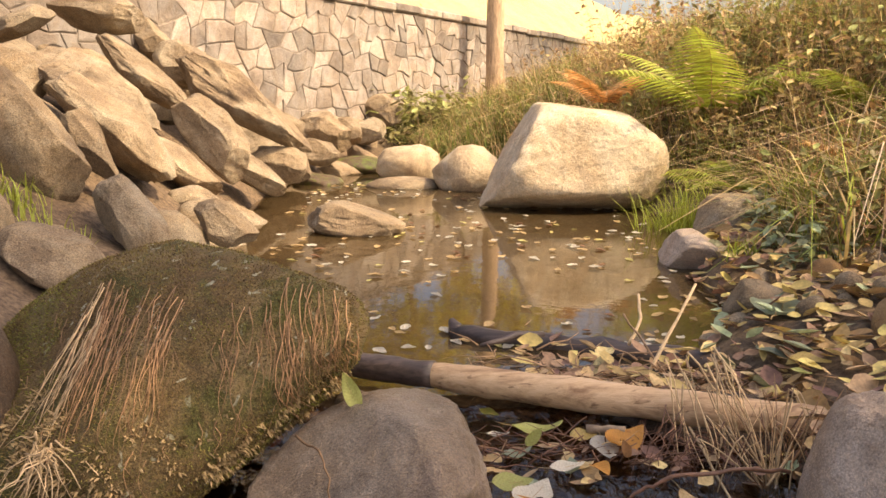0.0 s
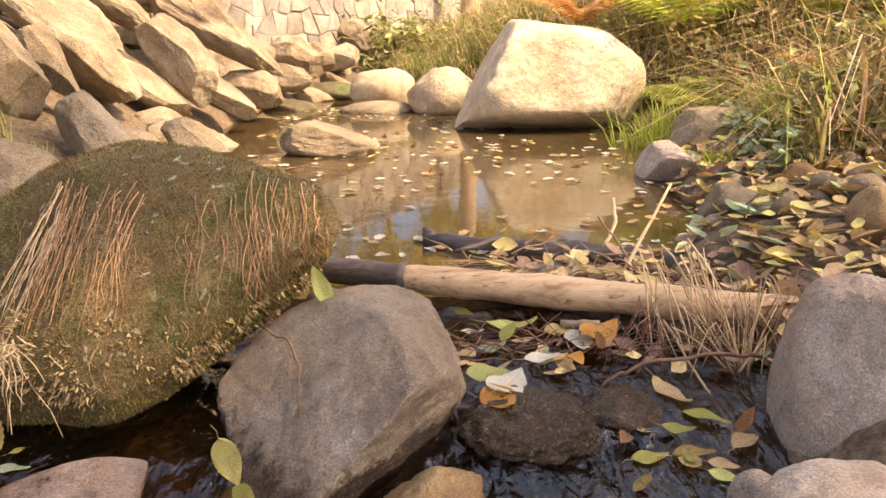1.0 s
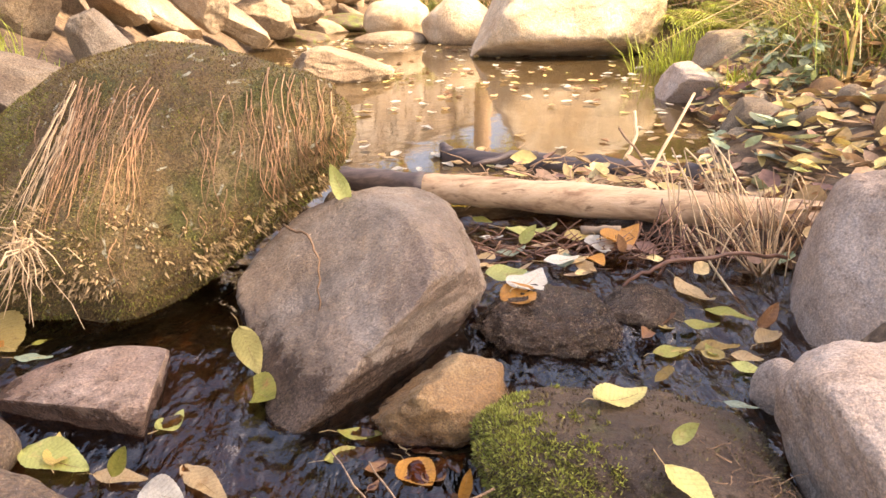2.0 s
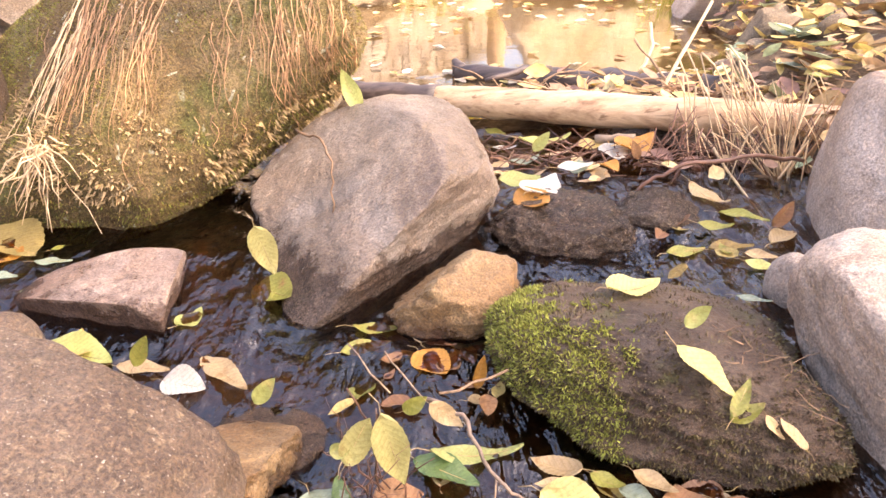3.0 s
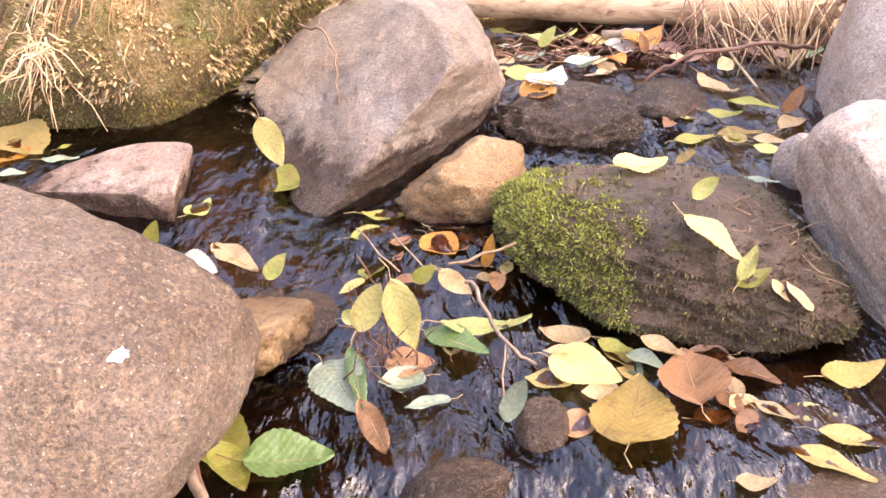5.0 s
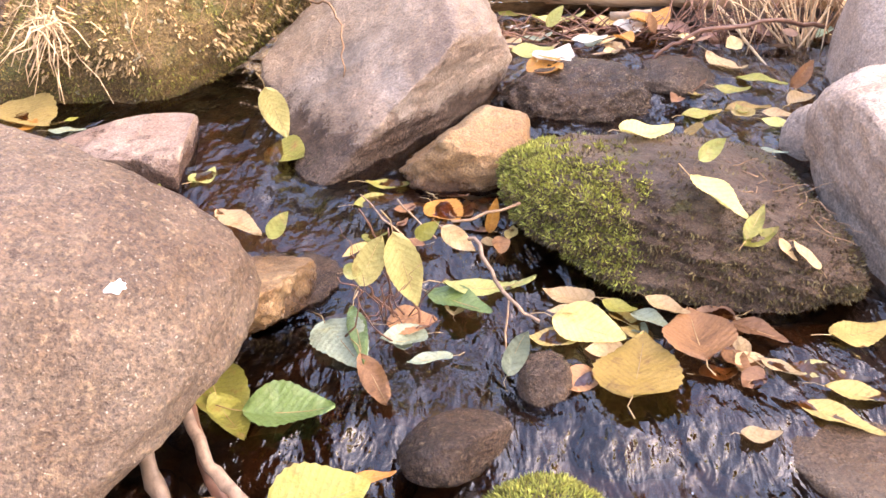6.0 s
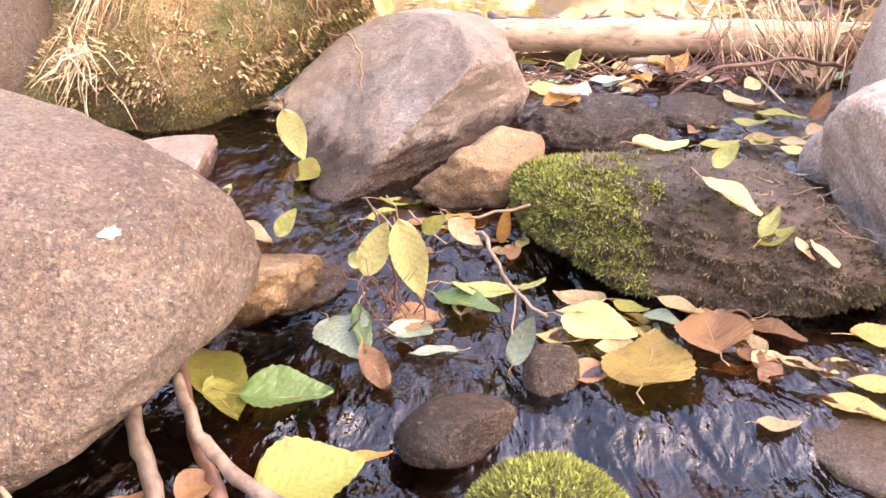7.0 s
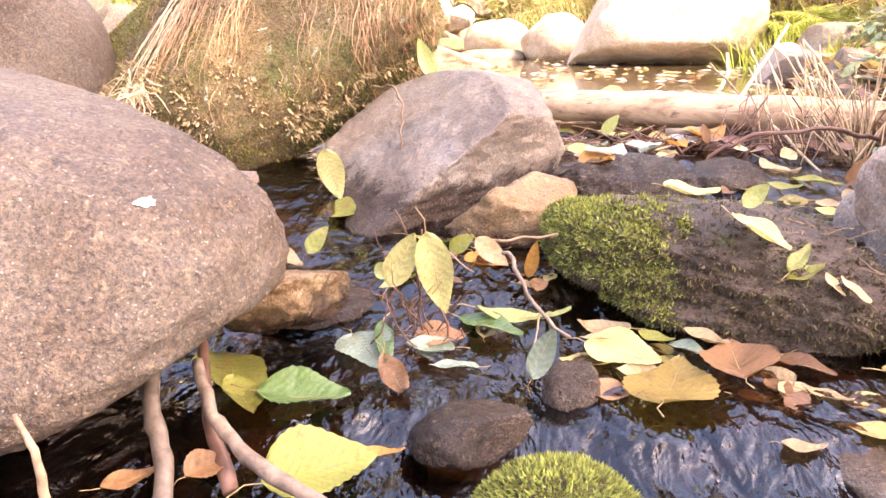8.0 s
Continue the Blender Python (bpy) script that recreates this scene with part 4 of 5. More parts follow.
leaf((0.103, 2.059, -0.011), (0.144, 2.022, -0.011), 0.5, "olive")
leaf((-0.754, 1.541, -0.026), (-0.627, 1.441, -0.026), 0.7, "gold")
leaf((-0.687, 1.414, -0.026), (-0.692, 1.508, -0.026), 0.7, "orange")
leaf((-0.620, 1.471, -0.026), (-0.596, 1.493, -0.026), 0.4, "olive")
leaf((-0.671, 1.377, -0.031), (-0.630, 1.381, -0.031), 0.6, "sage")
leaf((-0.625, 1.425, -0.026), (-0.567, 1.428, -0.026), 0.4, "sage")
leaf((-0.518, 1.217, -0.056), (-0.416, 1.174, -0.056), 0.5, "lime")
leaf((-0.460, 1.172, -0.056), (-0.484, 1.246, -0.056), 0.4, "gold")
leaf((-0.412, 1.174, -0.061), (-0.341, 1.163, -0.061), 0.35, "straw")
leaf((-0.345, 1.146, -0.066), (-0.287, 1.127, -0.066), 0.75, "white")
leaf((-0.377, 1.150, -0.044), (-0.356, 1.150, -0.002), 0.45, "olive", True)
leaf((-0.149, 0.697, -0.106), (-0.070, 0.736, -0.1), 0.75, "olive")
leaf((-0.087, 0.740, -0.101), (-0.049, 0.746, -0.101), 0.35, "orange")
leaf((-0.265, 0.900, -0.096), (-0.183, 0.783, -0.096), 0.45, "olive")
leaf((-0.088, 0.889, -0.091), (-0.057, 0.812, -0.091), 0.3, "rust")
leaf((-0.202, 0.686, -0.096), (-0.181, 0.720, -0.096), 0.7, "rust")
leaf((-0.254, 0.661, -0.096), (-0.226, 0.693, -0.096), 0.5, "rust")
leaf((-0.142, 1.72, 0.128), (-0.170, 1.72, 0.201), 0.42, "lime", True)
leaf((0.367, 0.951, -0.016), (0.348, 0.980, -0.016), 0.5, "straw")
leaf((0.299, 0.976, -0.006), (0.330, 1.021, -0.006), 0.3, "olive")
leaf((0.821, 2.099, 0.104), (0.910, 2.082, 0.104), 0.5, "gold")
leaf((0.803, 2.235, 0.094), (0.841, 2.129, 0.094), 0.6, "sage")
leaf((0.907, 2.401, 0.104), (1.038, 2.641, 0.104), 0.6, "sage")
leaf((1.002, 2.687, 0.104), (1.063, 2.716, 0.104), 0.5, "gold")
leaf((0.789, 2.022, 0.104), (0.826, 1.994, 0.104), 0.5, "lime")
leaf((0.914, 2.220, 0.114), (0.966, 2.155, 0.114), 0.5, "straw")
leaf((-0.270, 1.385, 0.043), (-0.247, 1.385, -0.036), 0.5, "lemon", True)


def brook_litter():
    """Small soaked leaves packed between the larger ones."""
    rng = np.random.RandomState(91)
    colors = ("straw", "brown", "rust", "ochre", "olive", "brown", "gold", "straw", "sage")
    for x0, x1, y0, y1, z, count in ((0.1, 0.3, 0.86, 0.97, -0.099, 22), (-0.11, 0.06, 1.1, 1.25, -0.072, 16), (0.1, 0.42, 1.72, 1.92, -0.012, 9), (0.36, 0.55, 1.4, 1.62, -0.042, 9), (-0.13, 0.0, 0.9, 1.0, -0.094, 8), (0.0, 0.07, 1.1, 1.18, -0.07, 5)):
        for _ in range(count):
            x, y, a, ln = rng.uniform(x0, x1), rng.uniform(y0, y1), rng.uniform(0, 6.28), rng.uniform(0.025, 0.055)
            tilt = rng.uniform(-0.25, 0.25)
            leaf((x, y, z - 0.002), (x + ln * math.cos(a), y + ln * math.sin(a), z - 0.002 + ln * tilt), rng.uniform(0.35, 0.75), colors[rng.randint(len(colors))])


brook_litter()


def pond_leaves():
    rng = np.random.RandomState(8)
    protos = []
    for color in ("straw", "white", "lemon", "white", "straw", "white", "brown", "straw"):
        verts, faces = blade(1.0, rng.uniform(0.5, 0.8), rng, rng.uniform(0.05, 0.5), rng.uniform(0.1, 0.5), 0.05, 8)
        me = bpy.data.meshes.new("floating_leaf")
        me.from_pydata(verts, [], faces)
        me.materials.append(LEAF[color][0])
        protos.append((me, LEAF[color][1]))
    for k in range(640):
        y = 2.45 + 4.2 * rng.uniform(0, 1) ** 1.15
        x = rng.uniform(float(left_edge(y)) + 0.25, float(right_edge(y)) - 0.05)
        if noise.noise(Vector((x * 1.6, y * 1.1, 3.0))) < rng.uniform(-0.55, 0.25):
            continue
        me, word = protos[rng.randint(len(protos))]
        ob = new("floating_leaf", me)
        ob.matrix_world = pose(x, y, 0.003, rng.uniform(-6, 6), rng.uniform(-6, 6), rng.uniform(0, 360)) @ Matrix.Scale(rng.uniform(0.03, 0.06), 4)
        tagged(ob, f"small {word} leaf floating on the pond", "leaf", "leaves floating on the pond")


pond_leaves()


# ---- twigs, roots and straw ----
M_TWIG = plain_material("dry_twig", (0.32, 0.2, 0.11), 0.75, 0.5, 60.0)
M_PALETWIG = plain_material("bleached_twig", (0.35, 0.25, 0.16), 0.7, 0.4, 50.0)
M_ROOTBARK = plain_material("peeling_root_bark", (0.24, 0.165, 0.11), 0.6, 0.6, 70.0)
M_GREYTWIG = plain_material("soaked_grey_twig", (0.15, 0.105, 0.07), 0.5, 0.5, 70.0)
M_ROOT = plain_material("dry_rootlet", (0.38, 0.22, 0.11), 0.8, 0.4, 60.0, value_spread=0.45)
M_STRAW = plain_material("dry_straw", (0.6, 0.43, 0.24), 0.65, 0.3, 60.0, value_spread=0.4)
M_REDROOT = plain_material("red_brown_root", (0.17, 0.08, 0.045), 0.5, 0.5, 40.0)
M_LITTER = plain_material("leaf_litter", (0.48, 0.32, 0.18), 0.7, 0.4, 60.0, 0.15, hue_spread=0.04, value_spread=0.6)


def stick(name, label, points, r0, r1, mat, wobble=0.004, seed=1, category="twig"):
    path = []
    for i in range(len(points) - 1):
        path += bend(points[i], points[i + 1], 5, 0.0, wobble, seed + i)[:-1 if i < len(points) - 2 else None]
    v, f = tube(path, [r * (1 + 0.08 * math.sin(2.1 * k + seed)) for k, r in enumerate(np.linspace(r0, r1, len(path)))], 9, seed, 0.12)
    return tagged(mesh_object(name, v, f, mat), label, category)


stick("pale_stick", "straight pale bare stick poking out of the dam", [(0.674, 2.356, 0.221), (0.522, 2.2, 0.03)], 0.0035, 0.005, M_STRAW, 0.002)
fork = stick("forked_twig", "pale forked twig poking out of the dam", [(0.572, 2.54, 0.145), (0.56, 2.45, 0.1), (0.519, 2.4, 0.04)], 0.004, 0.005, M_STRAW, 0.003, 3)
mesh_object("side_twig", *tube(bend((0.5, 2.4, 0.125), (0.57, 2.18, 0.02), 6, 0, 0.003, 5), [0.003] * 7, 6, 5), M_TWIG, True, fork)
stick("slanting_straw", "thin pale straw slanting down to the water", [(0.533, 1.9, 0.02), (0.558, 1.542, -0.056)], 0.0028, 0.002, M_STRAW, 0.002, 6)
stick("arched_branch", "red-brown arched branch over a dark hollow", [(0.32, 1.66, -0.045), (0.37, 1.65, 0.005), (0.43, 1.65, 0.035), (0.56, 1.66, 0.045), (0.66, 1.7, 0.02)], 0.0028, 0.0042, M_REDROOT, 0.003, 7, "branch")
stick("wood_chip", "short bleached piece of wood below the log", [(0.325, 1.93, 0.0), (0.4, 1.9, 0.012)], 0.011, 0.009, M_PALETWIG, 0.001, 8, "wood chip")
stick("hanging_root", "thin curved root hanging over the boulder", [(-0.24, 1.62, 0.12), (-0.19, 1.55, 0.125), (-0.165, 1.5, 0.1), (-0.165, 1.46, 0.03)], 0.0022, 0.0012, M_ROOT, 0.003, 9, "root")
stick("leaf_twig", "thin dark twig holding upright yellow leaves", [(-0.088, 0.95, 0.047), (-0.066, 0.95, 0.0), (-0.063, 0.95, -0.1)], 0.0009, 0.0014, M_REDROOT, 0.002, 10)
stick("leaf_twig", "thin dark twig holding upright yellow leaves", [(-0.06, 0.94, 0.03), (-0.05, 0.945, -0.03), (-0.03, 0.95, -0.1)], 0.0009, 0.0014, M_REDROOT, 0.003, 11)
stick("leaf_twig", "thin dark twig caught among leaves", [(-0.1, 0.95, -0.02), (-0.075, 0.95, -0.06), (-0.045, 0.95, -0.1)], 0.0009, 0.0012, M_REDROOT, 0.003, 12)
bent = stick("bent_twig", "pale crooked twig caught in the current", [(-0.02, 1.0, 0.0), (0.023, 0.97, 0.0), (0.05, 0.93, -0.04), (0.085, 0.92, -0.07)], 0.0026, 0.0018, M_ROOTBARK, 0.004, 13)
mesh_object("side_twig", *tube(bend((0.055, 0.93, -0.05), (0.05, 0.9, -0.11), 4, 0, 0.002, 14), [0.001] * 5, 6, 14), M_TWIG, True, bent)
mesh_object("side_twig", *tube(bend((0.0, 1.0, 0.005), (0.075, 1.05, 0.0), 4, 0, 0.003, 15), [0.0016] * 5, 6, 15), M_TWIG, True, bent)
stick("thin_twig", "thin dark twig lying on the brook", [(-0.06, 1.1, -0.06), (-0.12, 1.2, -0.05)], 0.0012, 0.0009, M_TWIG, 0.003, 16)
stick("thin_twig", "thin dark twig lying on the brook", [(-0.07, 1.17, -0.045), (-0.02, 1.08, -0.055)], 0.0012, 0.0009, M_TWIG, 0.003, 17)
stick("tree_root", "thick brown root reaching from under the boulder", [(-0.27, 0.79, -0.035), (-0.238, 0.717, -0.054), (-0.217, 0.685, -0.083), (-0.195, 0.63, -0.115)], 0.006, 0.0075, M_GREYTWIG, 0.0012, 18, "root")
stick("tree_root", "pale peeling root under the granite boulder", [(-0.225, 0.775, -0.045), (-0.194, 0.724, -0.068), (-0.155, 0.69, -0.08), (-0.097, 0.655, -0.09), (-0.04, 0.62, -0.1)], 0.005, 0.0065, M_ROOTBARK, 0.0012, 19, "root")
stick("tree_root", "dark brown root under the granite boulder", [(-0.25, 0.84, -0.05), (-0.21, 0.755, -0.072), (-0.17, 0.69, -0.11)], 0.005, 0.006, M_REDROOT, 0.002, 20, "root")
stick("short_twig", "thin brown twig sticking up by the boulder", [(-0.215, 0.55, -0.04), (-0.219, 0.55, 0.0), (-0.235, 0.56, 0.015)], 0.003, 0.0015, M_TWIG, 0.001, 21)


def strands(name, label, category, mat, make, count, seed, kind="stuff", sides=4):
    rng = np.random.RandomState(seed)
    verts, faces = [], []
    for _ in range(count):
        got = make(rng)
        if got is None:
            continue
        path, r = got
        v, f = tube(path, [r * (1 - 0.6 * i / (len(path) - 1)) for i in range(len(path))], sides)
        o = len(verts)
        verts += v
        faces += [tuple(q + o for q in p) for p in f]
    ob = mesh_object(name, verts, faces, mat)
    return tagged(ob, label, category, kind=kind)


def fan_stalk(root, x0, x1, z0, z1, r0, r1):
    """A stalk that springs from a tight root and arches out to its own height."""
    def make(rng):
        a = Vector(root) + Vector((rng.normal(0, 0.012), rng.normal(0, 0.012), rng.uniform(-0.02, 0.02)))
        b = Vector((rng.uniform(x0, x1), root[1] + rng.uniform(-0.03, 0.12), rng.uniform(z0, z1)))
        mid = a.lerp(b, 0.5) + Vector((0.06 * (b.x - a.x), 0, rng.uniform(0.0, 0.04)))
        path = [a.lerp(mid, t).lerp(mid.lerp(b, t), t) for t in np.linspace(0, 1, 6)]
        if rng.uniform() < 0.6:
            side, fall = rng.uniform(-0.07, 0.07), rng.uniform(0.04, 0.12)
            path += [path[-1] + Vector((side * t, -0.02 * t, -fall * t * t)) for t in (0.35, 0.7, 1.0)]
        return path, rng.uniform(r0, r1)
    return make


strands("dry_grass_tuft", "fanned tuft of pale dry grass stalks before the log", "dry grass", M_STRAW, fan_stalk((0.645, 1.75, -0.05), 0.49, 0.76, 0.03, 0.19, 0.0014, 0.0028), 24, 31)
strands("dry_grass_tuft", "tangle of brown dry stalks beside the log", "dry grass", M_ROOT, fan_stalk((0.7, 1.8, -0.05), 0.56, 0.86, 0.0, 0.16, 0.001, 0.002), 24, 32)


def hang(rng):
    a = Vector((rng.uniform(0.44, 0.62), rng.uniform(1.88, 1.93), rng.uniform(0.1, 0.2)))
    b = a + Vector((rng.uniform(-0.01, 0.09), rng.uniform(-0.14, -0.06), rng.uniform(-0.24, -0.12)))
    return bend(a, b, 4, 0.01, 0.005, rng.randint(9999)), rng.uniform(0.0012, 0.0024)


strands("hanging_stalks", "pale dry stalks drooping over the log", "dry grass", M_STRAW, hang, 24, 33)


def hollow_root(rng):
    a = Vector((rng.uniform(0.4, 0.85), rng.uniform(1.74, 1.86), rng.uniform(0.02, 0.1)))
    b = a + Vector((rng.uniform(-0.08, 0.08), rng.uniform(-0.06, 0.02), rng.uniform(-0.14, -0.05)))
    return bend(a, b, 4, 0, 0.01, rng.randint(9999)), rng.uniform(0.0008, 0.0018)


strands("hanging_rootlets", "dark rootlets hanging from the dam over a hollow", "rootlets", M_REDROOT, hollow_root, 60, 36)


def dam_twig(rng):
    x = rng.uniform(0.1, 1.15)
    y = log_y(x) + 0.07 + abs(rng.normal(0, 0.13))
    z = rng.uniform(0.0, 0.035) + 0.03 * np.clip((x - 0.5) * 2, 0, 1)
    an, ln = rng.uniform(0, 6.28), rng.uniform(0.04, 0.16)
    a = Vector((x, y, z))
    return bend(a, a + Vector((math.cos(an) * ln, 0.5 * math.sin(an) * ln, rng.uniform(-0.02, 0.04))), 3, 0, 0.006, rng.randint(9999)), rng.uniform(0.001, 0.0035)


strands("dam_twigs", "tangled small twigs and stalks heaped on the log dam", "twigs", M_TWIG, dam_twig, 420, 34)


def under_twig(rng):
    a = Vector((rng.uniform(0.05, 0.75), rng.uniform(1.78, 1.95), rng.uniform(-0.03, -0.01)))
    an, ln = rng.uniform(0, 6.28), rng.uniform(0.04, 0.14)
    return bend(a, a + Vector((math.cos(an) * ln, 0.4 * math.sin(an) * ln, rng.uniform(-0.01, 0.05))), 3, 0, 0.006, rng.randint(9999)), rng.uniform(0.001, 0.003)


strands("debris_twigs", "dark soaked twigs lodged below the log", "twigs", M_REDROOT, under_twig, 180, 35)


def boulder_root(x0, x1, z0, z1, ln, drift, r):
    def make(rng):
        x, z = rng.uniform(x0, x1), rng.uniform(z0, z1)
        out, k = [], rng.uniform(0.35, 1) * ln
        phase, slant, bow = rng.uniform(0, 6), drift * rng.uniform(0.3, 1.4), rng.uniform(0.7, 2.2)
        for t in np.linspace(0, 1, 8):
            got = surface_hit(mossy_boulder, (x + slant * t ** bow * k + 0.006 * math.sin(phase + 5 * t), 0.6, z - t * k), (0, 1, 0))
            if got is None:
                break
            out.append(got[0] + got[1].normalized() * rng.uniform(0.001, 0.006))
        return (out, rng.uniform(0.6, 1.2) * r) if len(out) > 2 else None
    return make


strands("boulder_rootlets", "brown dry rootlets hanging down the mossy boulder", "rootlets", M_ROOT, boulder_root(-0.63, -0.45, 0.25, 0.35, 0.16, -0.1, 0.001), 80, 41)
strands("boulder_rootlets", "red-brown dry rootlets hanging down the mossy boulder", "rootlets", M_ROOT, boulder_root(-0.28, -0.14, 0.2, 0.38, 0.17, 0.05, 0.0011), 110, 42)
strands("boulder_rootlets", "fine brown rootlets on the mossy boulder's face", "rootlets", M_ROOT, boulder_root(-0.37, -0.29, 0.24, 0.33, 0.13, 0.1, 0.001), 18, 43)
strands("boulder_rootlets", "fine dark rootlets on the mossy boulder's face", "rootlets", M_ROOT, boulder_root(-0.8, -0.2, 0.1, 0.34, 0.07, 0.05, 0.0008), 70, 44)


SPLAY = surface_hit(mossy_boulder, (-0.64, 0.6, 0.12), (0, 1, 0))
SPLAY = Vector((-0.64, 1.47, 0.13)) if SPLAY is None else SPLAY[0] + Vector((0, -0.03, 0))


def straw_splay(rng):
    a = SPLAY + Vector(rng.normal(0, 0.012, 3))
    b = a + Vector((rng.uniform(-0.07, 0.1), rng.uniform(-0.07, 0.02), rng.uniform(-0.12, 0.0)))
    return bend(a, b, 4, 0.008, 0.006, rng.randint(9999)), rng.uniform(0.001, 0.002)


strands("straw_bundle", "pale dry straw draped over the mossy boulder's side", "straw", M_STRAW, boulder_root(-0.68, -0.62, 0.24, 0.33, 0.24, -0.45, 0.0015), 22, 45)
strands("straw_bundle", "splayed end of pale dry straw above the water", "straw", M_STRAW, straw_splay, 45, 46)


# ---- moss ----
def tufts(ob, name, label, mat, keep, density, size, seed):
    """Short leafy blades standing on the parts of a stone that keep() chooses."""
    rng = np.random.RandomState(seed)
    m = ob.matrix_world
    rot = m.to_3x3()
    verts, faces = [], []
    for p in ob.data.polygons:
        c, n = m @ p.center, (rot @ p.normal).normalized()
        k = keep(c, n)
        if k <= 0:
            continue
        want = p.area * density * k
        for _ in range(int(want) + (rng.uniform() < want % 1)):
            vs = [m @ ob.data.vertices[i].co for i in p.vertices]
            a, b = sorted(rng.uniform(0, 1, 2))
            q = vs[0] * a + vs[1] * (b - a) + vs[2] * (1 - b)
            way = (n + Vector(rng.normal(0, 0.55, 3)) + Vector((0, 0, -0.25))).normalized()
            side = way.cross(Vector(rng.normal(0, 1, 3))).normalized()
            h, w = size * rng.uniform(0.5, 1.5), size * 0.22
            o = len(verts)
            q = q - n * size * 0.2
            verts += [q - side * w, q + side * w, q + way * h * 0.6 + side * w * 0.8, q + way * h + n * h * 0.2, q + way * h * 0.6 - side * w * 0.8]
            faces.append((o, o + 1, o + 2, o + 3, o + 4))
    return tagged(mesh_object(name, verts, faces, mat, False), label, "moss", kind="stuff")


M_MOSS = plain_material("bright_moss", (0.28, 0.28, 0.055), 0.8, 0.4, 60.0, 0.2, hue_spread=0.02, value_spread=0.6)
M_MOSSDARK = plain_material("brown_moss", (0.19, 0.128, 0.042), 0.9, 0.5, 50.0, 0.1, hue_spread=0.03, value_spread=0.65)
M_WETMOSS = plain_material("wet_dark_moss", (0.12, 0.085, 0.034), 0.5, 0.5, 50.0, 0.1, hue_spread=0.03, value_spread=0.7)
M_OLIVEMOSS = plain_material("olive_moss", (0.2, 0.185, 0.036), 0.85, 0.4, 60.0, 0.15, hue_spread=0.03, value_spread=0.6)
M_MOSSPALE = plain_material("dry_pale_moss", (0.42, 0.3, 0.15), 0.9, 0.4, 50.0, 0.1, value_spread=0.5)
patchy = lambda c, s: noise.fractal(c * s, 0.8, 2.0, 3)
def cushion_cover(c, n):
    """Thick at the rock's end, running out along its front flank."""
    reach = 0.145 + 0.05 * patchy(c, 28) + (0.06 if n.y < -0.2 else 0.0)
    return max(0.0, min(1.0, (reach - c.x) / 0.035)) if n.z > -0.2 else 0.0


tufts(moss_ridge, "moss_cushion", "bright green moss cushion on the end of the wet rock", M_MOSS, cushion_cover, 420000, 0.005, 51)
tufts(moss_ridge, "moss_fringe", "dark wet moss fringe along the rock's flank", M_WETMOSS, lambda c, n: (1.0 if n.z < 0.72 and patchy(c, 18) > -0.35 else (0.25 if patchy(c, 35) > 0.1 else 0.0)), 170000, 0.0045, 52)
tufts(moss_cushion, "moss_cushion", "rounded bright green moss cushion in the brook", M_MOSS, lambda c, n: 1.0 if n.z > -0.2 else 0, 420000, 0.0045, 53)
front = lambda c, n: n.y < 0.5 and c.z > -0.06
tufts(mossy_boulder, "boulder_moss", "brown-green moss matting on the big boulder", M_MOSSDARK, lambda c, n: (0.9 if patchy(c, 9) > -0.2 else 0.25) if front(c, n) else 0, 75000, 0.0042, 54)
tufts(mossy_boulder, "boulder_moss", "olive-green moss patches on the big boulder", M_OLIVEMOSS, lambda c, n: (0.9 if patchy(c, 12) > 0.12 or c.x < -0.78 else 0.08) if front(c, n) and (c.z < 0.14 or c.x < -0.72 or patchy(c, 5) > 0.35) else 0, 60000, 0.0045, 55)
tufts(mossy_boulder, "boulder_moss", "dry pale moss tufts on the big boulder's overhang", M_MOSSPALE, lambda c, n: (1.0 if patchy(c, 22) > 0.12 else 0.02) if front(c, n) and 0.03 < c.z + 0.04 * patchy(c, 6) < 0.16 else 0, 42000, 0.0105, 56)


# ---- white blotch, small stones and litter ----
spot = surface_hit(granite, (-0.228, 0.3, 0.1), (0, 1, 0))
if spot:
    rng = np.random.RandomState(3)
    ring = [Vector((math.cos(a) * 0.009 * rng.uniform(0.5, 1.2), math.sin(a) * 0.006 * rng.uniform(0.5, 1.2), 0.0008)) for a in np.linspace(0, 6.0, 14)]
    blotch = mesh_object("lichen_spot", [Vector((0, 0, 0.0015))] + ring, [(0, i + 1, (i + 1) % 14 + 1) for i in range(14)], plain_material("white_lichen", (0.8, 0.78, 0.74), 0.9, 0.1))
    blotch.matrix_world = Matrix.Translation(spot[0]) @ spot[1].to_track_quat("Z", "Y").to_matrix().to_4x4()
    tagged(blotch, "small white lichen spot on the granite boulder", "lichen")

